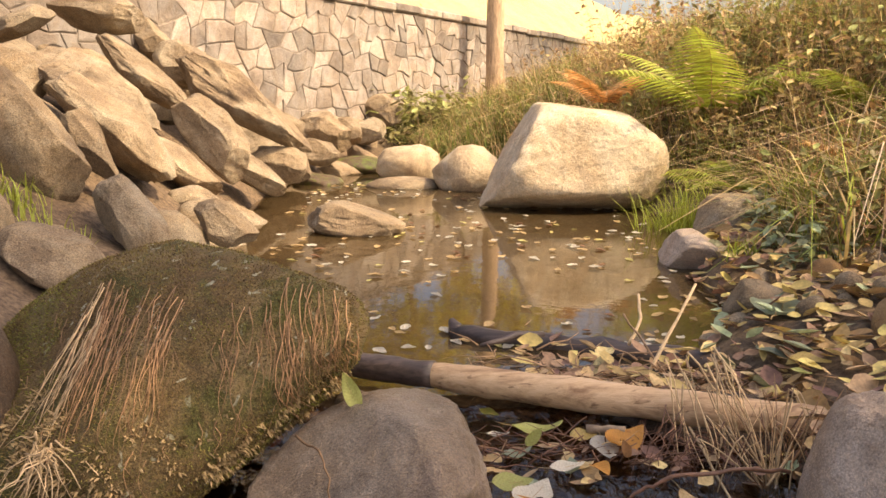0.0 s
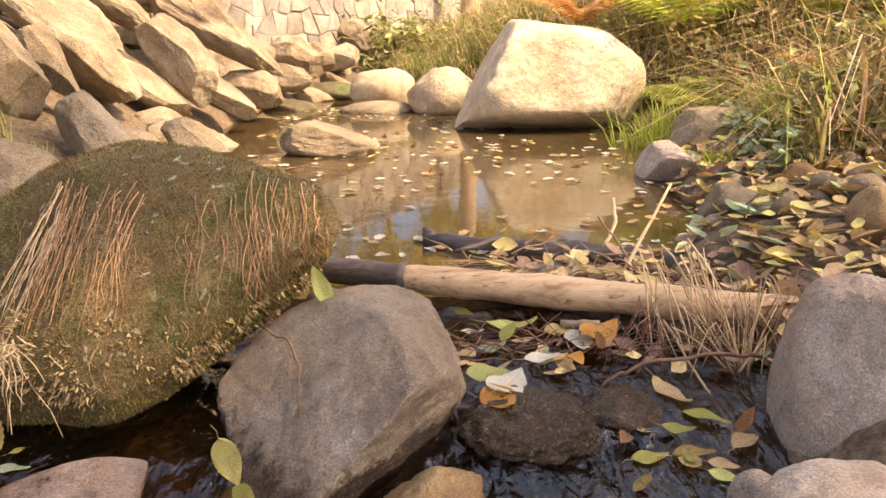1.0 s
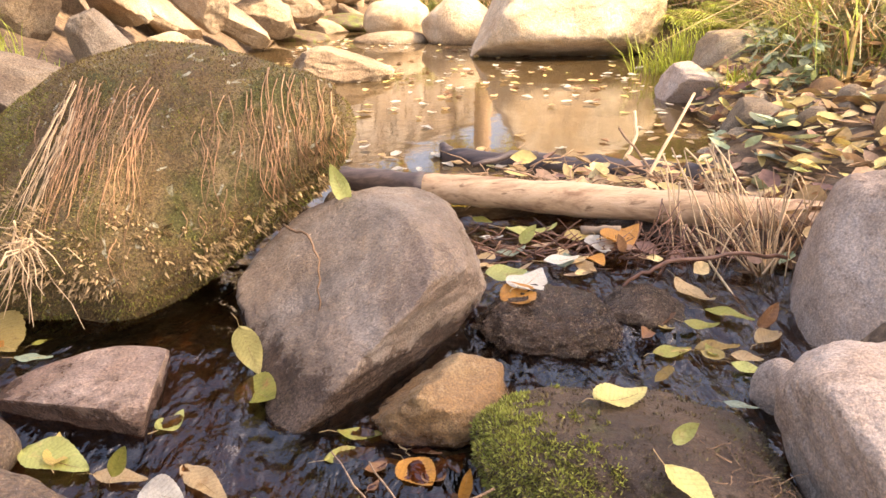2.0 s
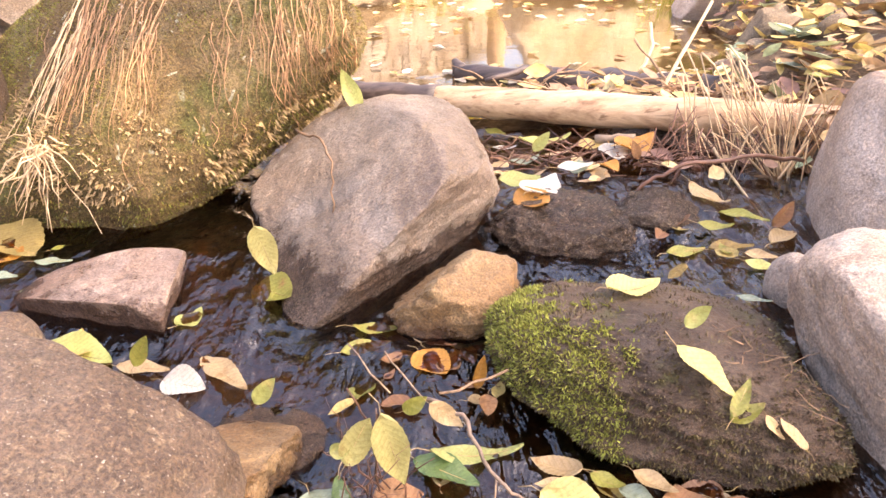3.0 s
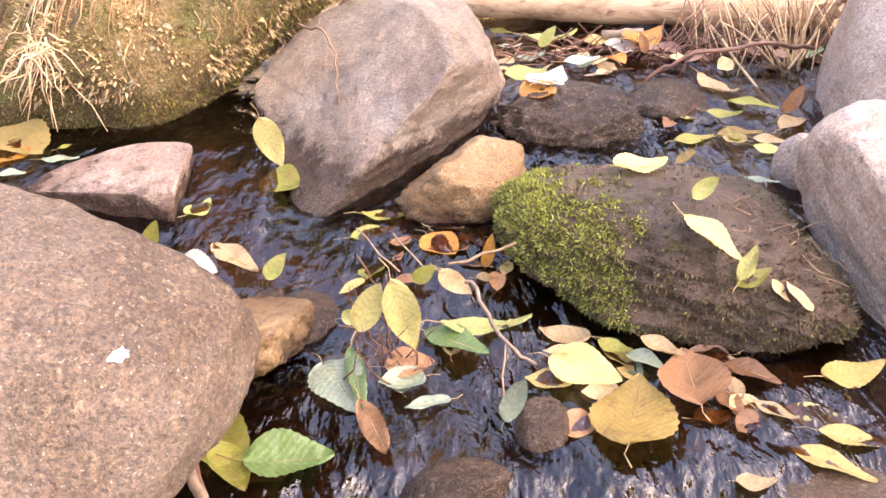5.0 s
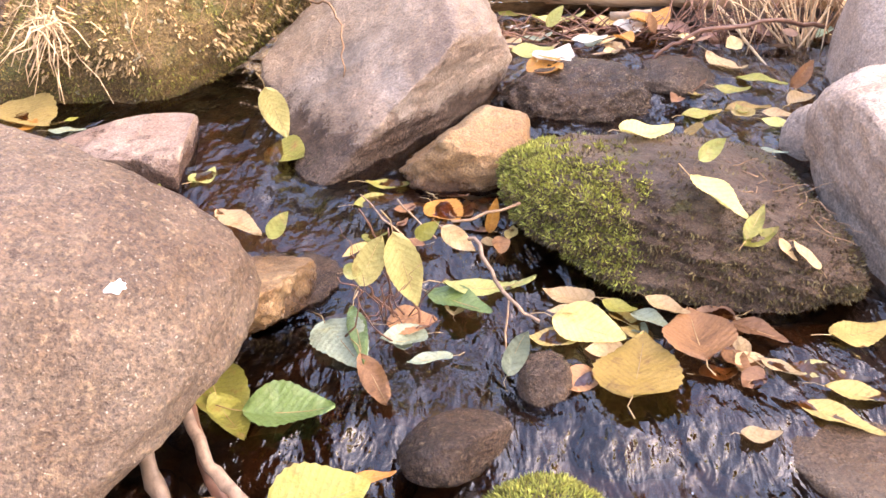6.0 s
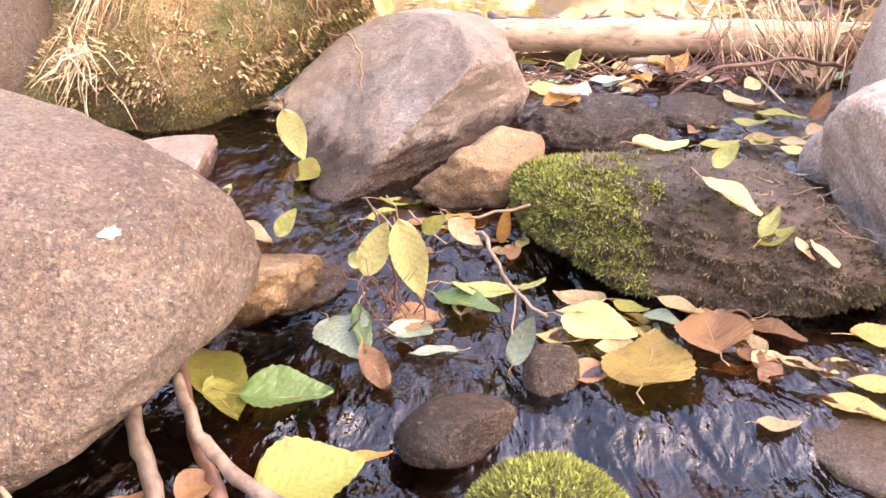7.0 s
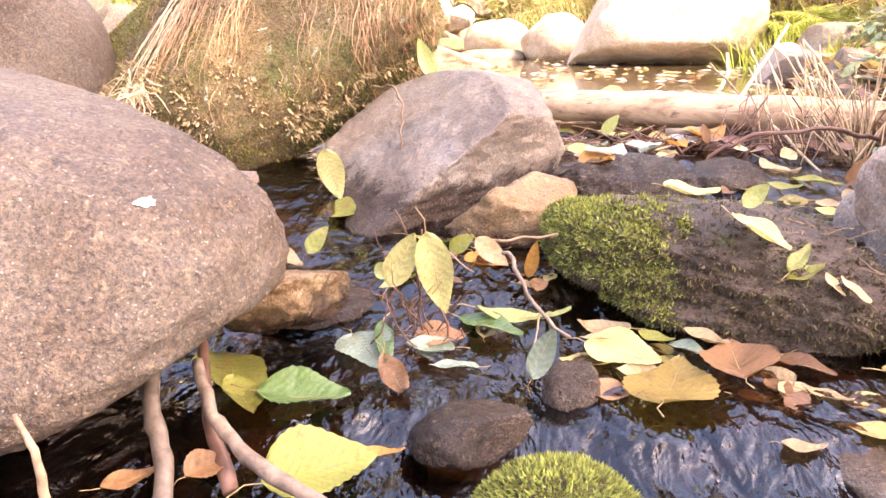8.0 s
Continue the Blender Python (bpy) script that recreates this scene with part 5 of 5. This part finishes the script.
for i, (x, y, w, h) in enumerate([(0.96, 2.68, 0.11, 0.07), (1.25, 2.85, 0.1, 0.05), (1.2, 2.6, 0.08, 0.05), (1.24, 2.42, 0.1, 0.04), (1.33, 2.64, 0.09, 0.04), (1.02, 2.42, 0.07, 0.04), (1.12, 2.44, 0.06, 0.03), (1.12, 2.18, 0.12, 0.08), (0.75, 2.42, 0.06, 0.03), (1.42, 2.9, 0.08, 0.04), (1.5, 2.7, 0.1, 0.05), (0.85, 2.5, 0.05, 0.03), (1.08, 2.95, 0.08, 0.04), (0.9, 4.35, 0.12, 0.05), (0.85, 4.9, 0.09, 0.07), (1.05, 4.4, 0.1, 0.06), (1.0, 4.75, 0.16, 0.1)]):
    mossy = i == 16
    w = w * (0.72 if i < 13 and i else 1)
    rock("shore_stone", "small grey-brown stone on the leafy shore" if not mossy else "green mossy stone at the cream boulder's foot", (x, y, float(height(np.array(x), np.array(y))) + h * 0.25), (w, w * 0.75, h), (0, 8 * (i % 3), 35 * i), 400 + i, M_MOSSROCK if mossy else (M_BROWN if i % 3 == 1 else M_TAN), (), 6, 3, 0.05, (0.6, 0.9), group="stones on the shore")


def leaf_scatter(name, label, mat, count, seed, where, size, lift=0.01, droop=0.35):
    rng = np.random.RandomState(seed)
    verts, faces = [], []
    n = 0
    while n < count:
        got = where(rng)
        n += 1
        if got is None:
            continue
        x, y, z = got
        s, w = rng.uniform(*size), rng.uniform(0.4, 0.75)
        m = pose(x, y, z + lift * rng.uniform(0.3, 1.5), rng.normal(0, 60 * droop), rng.normal(0, 60 * droop), rng.uniform(0, 360))
        fold = rng.uniform(0.05, 0.3)
        o = len(verts)
        for t, ww in ((0, 0.05), (0.25, 0.4), (0.55, 0.48), (0.8, 0.28), (1, 0.02)):
            for sd in (-1, 0, 1):
                verts.append(m @ Vector((s * (t - 0.5), sd * ww * w * s, fold * s * abs(sd) * ww + 0.25 * s * (t - 0.5) ** 2)))
        for i in range(4):
            for k in range(2):
                a = o + i * 3 + k
                faces.append((a, a + 1, a + 4, a + 3))
    return tagged(mesh_object(name, verts, faces, mat), label, "leaves", kind="stuff")


def on_dam(rng):
    x = rng.uniform(0.2, 1.2)
    y = log_y(x) + 0.07 + abs(rng.normal(0, 0.14))
    return x, y, rng.uniform(0.0, 0.03) + 0.03 * min(1, max(0, (x - 0.5) * 2))


def on_shore(rng):
    y = rng.uniform(1.75, 4.6)
    x = float(right_edge(y)) + rng.uniform(-0.05, 1.0)
    return x, y, float(height(np.array(x), np.array(y))) + 0.015


def below_log(rng):
    return rng.uniform(0.1, 0.62), rng.uniform(1.72, 1.9), rng.uniform(-0.03, -0.01)


M_LITTER2 = plain_material("yellow_litter", (0.5, 0.36, 0.14), 0.6, 0.3, 60.0, 0.2, hue_spread=0.03, value_spread=0.4)
M_LITTER3 = plain_material("green_litter", (0.34, 0.39, 0.23), 0.5, 0.3, 60.0, 0.2, hue_spread=0.03, value_spread=0.4)
leaf_scatter("dam_litter", "brown dead leaves packed on the log dam", M_LITTER, 420, 61, on_dam, (0.03, 0.07))
leaf_scatter("dam_litter", "yellowed leaves on the log dam", M_LITTER2, 70, 62, on_dam, (0.04, 0.075), 0.02)
leaf_scatter("shore_litter", "brown dead leaves on the stony shore", M_LITTER, 1300, 63, on_shore, (0.03, 0.08))
leaf_scatter("shore_litter", "yellow fallen leaves on the stony shore", M_LITTER2, 520, 64, on_shore, (0.04, 0.09), 0.015)
leaf_scatter("shore_litter", "grey-green fallen leaves on the stony shore", M_LITTER3, 100, 65, on_shore, (0.05, 0.1), 0.02)
leaf_scatter("sunken_litter", "dark soaked leaves lodged below the log", M_LITTER, 30, 66, below_log, (0.03, 0.06))


def twig_mesh(rng):
    a = Vector((-0.07, 0.955, -0.09)) + Vector(rng.normal(0, 0.022, 3)) * 1.0
    b = a + Vector((rng.uniform(-0.05, 0.05), rng.uniform(-0.03, 0.03), rng.uniform(0.0, 0.07)))
    return bend(a, b, 4, 0, 0.006, rng.randint(9999)), rng.uniform(0.0006, 0.0013)


strands("twig_tangle", "tangle of thin red-brown rootlets in the current", "twigs", M_REDROOT, twig_mesh, 24, 68)


def ridge_twig(rng):
    a = Vector((rng.uniform(0.3, 0.44), rng.uniform(0.99, 1.1), -0.022))
    got = surface_hit(moss_ridge, (a.x, a.y, 0.5), (0, 0, -1))
    if got is None:
        return None
    a.z = got[0].z + 0.003
    an, ln = rng.uniform(0, 6.28), rng.uniform(0.015, 0.05)
    return bend(a, a + Vector((math.cos(an) * ln, math.sin(an) * ln, rng.uniform(0, 0.012))), 3, 0, 0.002, rng.randint(9999)), rng.uniform(0.0005, 0.001)


strands("ridge_twigs", "small dry twigs stranded on the wet rock", "twigs", M_TWIG, ridge_twig, 22, 69)


def pebbles():
    rng = np.random.RandomState(70)
    for k in range(70):
        x, y = rng.uniform(-0.35, 0.5), rng.uniform(0.45, 1.5)
        r = rng.uniform(0.012, 0.035)
        if x < -0.15 and y > 1.05:
            continue
        rock("pebble", "brown pebble on the brook bed", (x, y, brook_level(x, y) - r * rng.uniform(0.95, 1.8)), (r * 1.3, r, r * 0.8), (0, 0, rng.uniform(0, 360)), 700 + k, M_BROWN if k % 3 else M_WET, (), 5, 3, 0.05, (0.7, 0.9), group="pebbles of the brook bed")


pebbles()


# ---- plants of the bank ----
M_GRASS = plain_material("green_grass", (0.22, 0.25, 0.06), 0.6, 0.3, 20.0, 0.35, hue_spread=0.03, value_spread=0.5)
M_DRYGRASS = plain_material("dry_bank_grass", (0.52, 0.36, 0.18), 0.7, 0.3, 20.0, 0.3, hue_spread=0.025, value_spread=0.5)
M_FERN = plain_material("green_fern", (0.36, 0.4, 0.06), 0.55, 0.3, 20.0, 0.4, hue_spread=0.02, value_spread=0.35)
M_RUSTFERN = plain_material("orange_fern", (0.55, 0.27, 0.09), 0.7, 0.3, 20.0, 0.35, value_spread=0.4)
M_DEADFERN = plain_material("rusty_fern", (0.33, 0.19, 0.08), 0.7, 0.3, 20.0, 0.3, value_spread=0.4)
M_WEED = plain_material("weed_leaf", (0.3, 0.29, 0.1), 0.55, 0.35, 20.0, 0.3, hue_spread=0.04, value_spread=0.5)


def blades(name, label, mat, count, seed, where, tall, width, lean=0.5, kind="stuff", category="grass"):
    rng = np.random.RandomState(seed)
    verts, faces = [], []
    for _ in range(count):
        got = where(rng)
        if got is None:
            continue
        p = Vector(got)
        h, a = rng.uniform(*tall), rng.uniform(0, 6.28)
        d = Vector((math.cos(a), math.sin(a), 0))
        s = Vector((-d.y, d.x, 0)) * width * rng.uniform(0.6, 1.4) * 0.5
        k = lean * rng.uniform(0.2, 1.6)
        o = len(verts)
        for t in (0, 0.35, 0.7, 1.0):
            c = p + Vector((0, 0, h * (t - 0.45 * min(k, 1.6) * t * t * t))) + d * (h * k * t * t)
            w = s * (1 - 0.85 * t)
            verts += [c - w, c + w]
        for i in range(3):
            q = o + i * 2
            faces.append((q, q + 1, q + 3, q + 2))
    return tagged(mesh_object(name, verts, faces, mat, False), label, category, kind=kind)


def on_bank(lo, hi, y0=2.9, y1=11.0):
    def where(rng):
        y = y0 + (y1 - y0) * rng.uniform(0, 1) ** 1.2
        x = float(right_edge(y)) + rng.uniform(lo, hi)
        if noise.noise(Vector((x * 1.7, y * 1.7, 9.0))) < rng.uniform(-0.7, 0.3):
            return None
        return x, y, float(height(np.array(x), np.array(y))) - 0.01
    return where


def around(x, y, r):
    def where(rng):
        a, b = rng.normal(0, r, 2)
        return x + a, y + b, float(height(np.array(x + a), np.array(y + b))) - 0.01
    return where


blades("bank_grass", "tangled green grass covering the bank", M_GRASS, 9000, 71, on_bank(0.35, 3.2), (0.1, 0.32), 0.008, 1.0)
blades("bank_grass", "dry brown grass and stalks on the bank", M_DRYGRASS, 15000, 72, on_bank(0.4, 3.4), (0.15, 0.62), 0.009, 1.6)
blades("bank_grass", "long arching yellow-green grass on the bank", M_FERN, 2600, 75, on_bank(0.4, 3.2), (0.25, 0.75), 0.008, 1.7)
blades("bank_grass", "long pale bent stalks on the bank", M_STRAW, 3200, 76, on_bank(0.5, 3.3), (0.3, 0.85), 0.007, 1.9)
blades("far_bank_grass", "long green grass on the far bank below the wall", M_GRASS, 7000, 73, lambda rng: (lambda x, y: (x, y, float(height(np.array(x), np.array(y))) - 0.01))(rng.uniform(-0.1, 1.6), rng.uniform(7.3, 10.5)), (0.2, 0.5), 0.012, 1.0)
blades("far_bank_grass", "long dry grass on the far bank below the wall", M_DRYGRASS, 3500, 74, lambda rng: (lambda x, y: (x, y, float(height(np.array(x), np.array(y))) - 0.01))(rng.uniform(-0.2, 2.2), rng.uniform(6.9, 11)), (0.2, 0.6), 0.009, 1.1)
for i, (x, y, r, n, h) in enumerate([(1.22, 4.5, 0.08, 260, 0.48), (1.6, 3.85, 0.06, 130, 0.34), (1.15, 3.3, 0.035, 40, 0.14), (1.9, 4.0, 0.08, 90, 0.3), (1.75, 3.3, 0.09, 100, 0.22), (-1.5, 3.0, 0.09, 110, 0.14), (-1.25, 2.9, 0.06, 60, 0.12)]):
    blades("grass_tuft", "tuft of fresh yellow-green grass among stones", M_FERN, n, 80 + i, (lambda f: f)(around(x, y, r)), (h * 0.5, h), 0.008, 0.45)
SHRUBS = []
for i, (x, y, h) in enumerate([(2.2, 5.4, 0.9), (2.7, 5.0, 1.0), (1.9, 6.2, 0.95), (1.6, 7.4, 1.0), (2.4, 7.0, 1.2), (3.0, 6.0, 1.2), (2.1, 8.0, 1.2)]):
    blades("dry_reeds", "tall dry stalks standing on the bank", M_DRYGRASS, 70, 100 + i, around(x, y, 0.25), (h * 0.3, h * 0.8), 0.007, 0.9)
    SHRUBS.append((x, y, h))


def weeds(where, count, seed, tall, leaf_size, mat, label):
    """Leafy stems: every stem carries pairs of pointed leaves."""
    rng = np.random.RandomState(seed)
    verts, faces = [], []
    for _ in range(count):
        got = where(rng)
        if got is None:
            continue
        base, h = Vector(got), rng.uniform(*tall)
        d = Vector((rng.normal(0, 0.3), rng.normal(0, 0.3), 1)).normalized()
        for k in range(rng.randint(6, 12)):
            t = rng.uniform(0.2, 1)
            c = base + d * h * t
            s = leaf_size * rng.uniform(0.6, 1.3)
            m = Matrix.Translation(c) @ pose(0, 0, 0, rng.normal(0, 25), rng.uniform(-10, 50), rng.uniform(0, 360))
            o = len(verts)
            for tt, ww in ((0, 0.03), (0.35, 0.26), (0.7, 0.2), (1, 0.01)):
                verts += [m @ Vector((s * tt, -ww * s, 0.04 * s)), m @ Vector((s * tt, 0, -0.05 * s * tt)), m @ Vector((s * tt, ww * s, 0.04 * s))]
            for i in range(3):
                for q in range(2):
                    a = o + i * 3 + q
                    faces.append((a, a + 1, a + 4, a + 3))
        o = len(verts)
        w = Vector((0.002, 0.001, 0))
        verts += [base - w, base + w, base + d * h + w * 0.5, base + d * h - w * 0.5]
        faces.append((o, o + 1, o + 2, o + 3))
    return tagged(mesh_object("bank_weeds", verts, faces, mat, False), label, "weeds", kind="stuff")


weeds(on_bank(0.3, 3.0), 1700, 111, (0.1, 0.45), 0.055, M_WEED, "leafy green weeds and brambles on the bank")
weeds(on_bank(0.4, 3.2), 800, 112, (0.15, 0.6), 0.04, M_DEADFERN, "withered rust-brown weeds on the bank")
weeds(on_bank(0.2, 1.2, 2.9, 4.4), 130, 113, (0.05, 0.2), 0.062, M_LITTER3, "low grey-green weeds near the shore")
for i, (x, y, h) in enumerate(SHRUBS):
    weeds(around(x, y, 0.35), 110, 120 + i, (h * 0.3, h), 0.055, M_WEED if i % 3 else M_DRYGRASS, "bushy withered shrub on the bank")
weeds(around(-0.15, 9.3, 0.22), 160, 114, (0.2, 0.7), 0.1, M_WEED, "dark green ivy bush at the foot of the wall")


def fern(loc, size, turn, count, mat, label, seed):
    rng = np.random.RandomState(seed)
    root = new("fern")
    root.matrix_world = pose(*loc, 0, 0, turn)
    tagged(root, label, "fern", "ferns on the bank")
    for k in range(count):
        az = 360 * k / count + rng.uniform(-20, 20)
        ln = size * rng.uniform(0.75, 1.1)
        verts, faces = [], []
        arch = rng.uniform(0.6, 1.0)
        spine = lambda t: Vector((ln * t * 0.8, 0, ln * (0.75 * t - arch * 0.62 * t * t)))
        n = 24
        for i in range(2, n):
            t = i / n
            c, nx = spine(t), spine(t + 0.03)
            d = (nx - c).normalized()
            pl = ln * 0.26 * math.sin(math.pi * min(1, t * 0.9 + 0.12)) * (1.1 - 0.5 * t) + 0.01
            for sd in (-1, 1):
                out = Vector((0.35 * d.x, sd, 0.35 * d.z - 0.25)).normalized()
                w = d * ln * 0.014
                teeth = 4
                o = len(verts)
                for j in range(teeth + 1):
                    q = c + out * (pl * j / teeth) + Vector((0, 0, -0.12 * pl * (j / teeth) ** 2))
                    ww = w * (1.0 - 0.9 * j / teeth) * (1.3 if j % 2 else 0.9)
                    verts += [q - ww, q + ww]
                for j in range(teeth):
                    a = o + 2 * j
                    faces.append((a, a + 1, a + 3, a + 2))
        fr = mesh_object("frond", verts, faces, mat, False, root)
        fr.matrix_basis = pose(0, 0, 0, 0, rng.uniform(-12, 12), az)
        sv, sf = tube([spine(t) for t in np.linspace(0, 0.98, 8)], list(np.linspace(0.004, 0.001, 8)), 5)
        mesh_object("stem", sv, sf, M_STEM, True, fr)


def at(x, y, dz=0.0):
    return x, y, float(height(np.array(x), np.array(y))) + dz


fern(at(1.75, 5.6, 0.3), 0.95, 10, 10, M_FERN, "lush yellow-green fern arching beside the cream boulder", 1)
fern(at(1.6, 5.1, 0.0), 0.5, 40, 8, M_FERN, "green fern hanging over the cream boulder", 2)
fern((1.12, 5.9, 0.62), 0.5, 160, 9, M_RUSTFERN, "withered orange fern drooping behind the cream boulder", 3)
fern(at(1.65, 4.75, 0.05), 0.5, 75, 8, M_FERN, "yellow-green fern drooping beside the cream boulder", 6)
fern(at(2.4, 5.0, 0.1), 0.6, 70, 8, M_FERN, "green fern among dry grass on the bank", 4)
fern(at(2.0, 4.3, 0.1), 0.4, 20, 7, M_RUSTFERN, "withered orange fern on the bank", 5)


# ---- trees ----
M_GOLDLEAF = plain_material("golden_foliage", (0.5, 0.4, 0.08), 0.6, 0.3, 3.0, 0.4, hue_spread=0.03, value_spread=0.4)


def tree(loc, tall, girth, crown, leaves, leaf_size, label, seed, mat=None, limbs=7):
    rng = np.random.RandomState(seed)
    root = new("tree")
    root.matrix_world = pose(*loc)
    tagged(root, label, "tree")
    tv, tf = tube(bend((0, 0, -0.3), (rng.uniform(-0.3, 0.3), 0.1, tall * 0.75), 14, 0, girth * 0.25, seed), list(np.linspace(girth, girth * 0.4, 15)), 12, seed, 0.06)
    mesh_object("trunk", tv, tf, M_TRUNK, True, root)
    cx, cy, cz, rx, rz = crown
    verts, faces = [], []
    clumps = []
    for k in range(limbs):
        a = 6.28 * k / limbs + rng.uniform(-0.3, 0.3)
        end = Vector((cx + rx * 0.75 * math.cos(a), cy + rx * 0.75 * math.sin(a), cz + rz * rng.uniform(-0.5, 0.7)))
        lv, lf = tube(bend((0, 0, tall * rng.uniform(0.4, 0.7)), end, 8, 0.2, 0.08, seed + k), list(np.linspace(girth * 0.4, 0.02, 9)), 7, seed)
        mesh_object("limb", lv, lf, M_TRUNK, True, root)
    for k in range(60):
        v = Vector(rng.normal(size=3)).normalized() * rng.uniform(0.35, 1) ** 0.5
        clumps.append((Vector((cx + v.x * rx, cy + v.y * rx, cz + v.z * rz)), rx * rng.uniform(0.14, 0.3)))
    for _ in range(leaves):
        c, r = clumps[rng.randint(len(clumps))]
        m = Matrix.Translation(c + Vector(rng.normal(0, r * 0.6, 3))) @ pose(0, 0, 0, *rng.uniform(0, 360, 3))
        s = leaf_size * rng.uniform(0.6, 1.3)
        o = len(verts)
        verts += [m @ Vector(q) for q in ((-s, 0, 0), (0, -0.45 * s, 0.1 * s), (s, 0, 0), (0, 0.45 * s, 0.1 * s))]
        faces.append((o, o + 1, o + 2, o + 3))
    mesh_object("crown", verts, faces, mat or M_GOLDLEAF, False, root)


tree((0.757, 11.0, 0.4), 9.0, 0.13, (0.0, 0.3, 8.6, 1.4, 1.2), 1500, 0.09, "slim brown tree standing before the wall", 21)
# The second tree stays out of view, placed so its crown shades the brook.
tree((6.75, -1.46, 1.0), 8.0, 0.2, (-2.4, 1.0, 4.6, 2.1, 1.9), 6500, 0.13, "unseen leafy tree added to shade the brook", 22, limbs=10)
for k, (x, y) in enumerate([(-5.5, 15.5), (-3.2, 18.5), (-0.8, 20.0), (1.6, 22.5)]):
    tree(at(x, y), 3.4, 0.1, (0, 0, 2.1, 1.9, 1.4), 4000, 0.1, "small golden autumn tree on the sunny meadow", 30 + k)
tree(at(6.5, 13.0), 4.0, 0.12, (0, 0, 2.4, 2.2, 1.7), 5000, 0.1, "golden autumn tree on the bank", 26)


# ---- stone wall ----
def build_wall():
    length = (WALL_B - WALL_A).length
    turn = Matrix((( WALL_U.x, WALL_N.x, 0, WALL_A.x), (WALL_U.y, WALL_N.y, 0, WALL_A.y), (0, 0, 1, 0), (0, 0, 0, 1)))
    bm = bmesh.new()
    bmesh.ops.create_cube(bm, size=1.0, matrix=Matrix.Translation((length / 2, -0.26, 0.75)) @ Matrix.Diagonal((length, 0.52, 1.7, 1)))
    core = part("wall_stone_bank", bm, M_MORTAR, smooth=False)
    core.matrix_world = turn
    tagged(core, "tall retaining wall of irregular mortared field stones", "wall", kind="structure")
    rng = np.random.RandomState(5)
    w, h = 0.22, 0.168
    cols, rows = int(length / w) + 1, 10
    rest_v, rest_f = [], []
    jit = {}

    def corner(i, j):
        if (i, j) not in jit:
            jit[(i, j)] = (rng.uniform(-0.075, 0.075), rng.uniform(-0.06, 0.06) if j not in (0, rows) else 0)
        dx, dz = jit[(i, j)]
        return Vector((i * w / 2 + dx, 0.0, WALL_TOP - 0.06 - (rows - j) * h + dz))

    for j in range(rows):
        for i in range(cols):
            k = 2 * i + (j % 2)
            pts = [corner(k, j), corner(k + 1, j), corner(k + 2, j), corner(k + 2, j + 1), corner(k + 1, j + 1), corner(k, j + 1)]
            c = sum(pts, Vector()) / 6
            if c.x > length - 0.2 or c.x < 1.0:
                continue
            proud, tilt = rng.uniform(0.006, 0.022), rng.uniform(-0.06, 0.06)
            rings = []
            for shrink, out in ((0.96, -0.02), (0.945, proud * 0.6), (0.84, proud)):
                rings.append([(c + (p - c) * shrink + Vector((0, out + tilt * (p.z - c.z), 0))) - c for p in pts])
            verts = [v for r in rings for v in r]
            faces = [(a + r * 6, (a + 1) % 6 + r * 6, (a + 1) % 6 + r * 6 + 6, a + r * 6 + 6) for r in range(2) for a in range(6)] + [tuple(range(12, 18))]
            if 5.0 < c.x < 11.5:
                st = mesh_object("stone", verts, faces, M_WALL, False, core)
                st.matrix_basis = Matrix.Translation(c)
            else:
                o = len(rest_v)
                rest_v += [v + c for v in verts]
                rest_f += [tuple(q + o for q in f) for f in faces]
    tagged(mesh_object("outlying_stones", rest_v, rest_f, M_WALL, False, core), "mortared field stones of the wall's ends", kind="stuff")
    for i in range(int(length / 0.55)):
        lw = 0.53
        bm = bmesh.new()
        bmesh.ops.create_cube(bm, size=1.0, matrix=Matrix.Diagonal((lw, 0.6, 0.09, 1)))
        bmesh.ops.bevel(bm, geom=bm.edges[:], offset=0.015, segments=1, affect="EDGES")
        cs = part("coping_stone", bm, M_WALL, core, smooth=False)
        cs.matrix_basis = Matrix.Translation((0.27 + i * 0.55, -0.25 + rng.uniform(-0.01, 0.01), WALL_TOP - 0.01 + rng.uniform(-0.01, 0.01)))


build_wall()
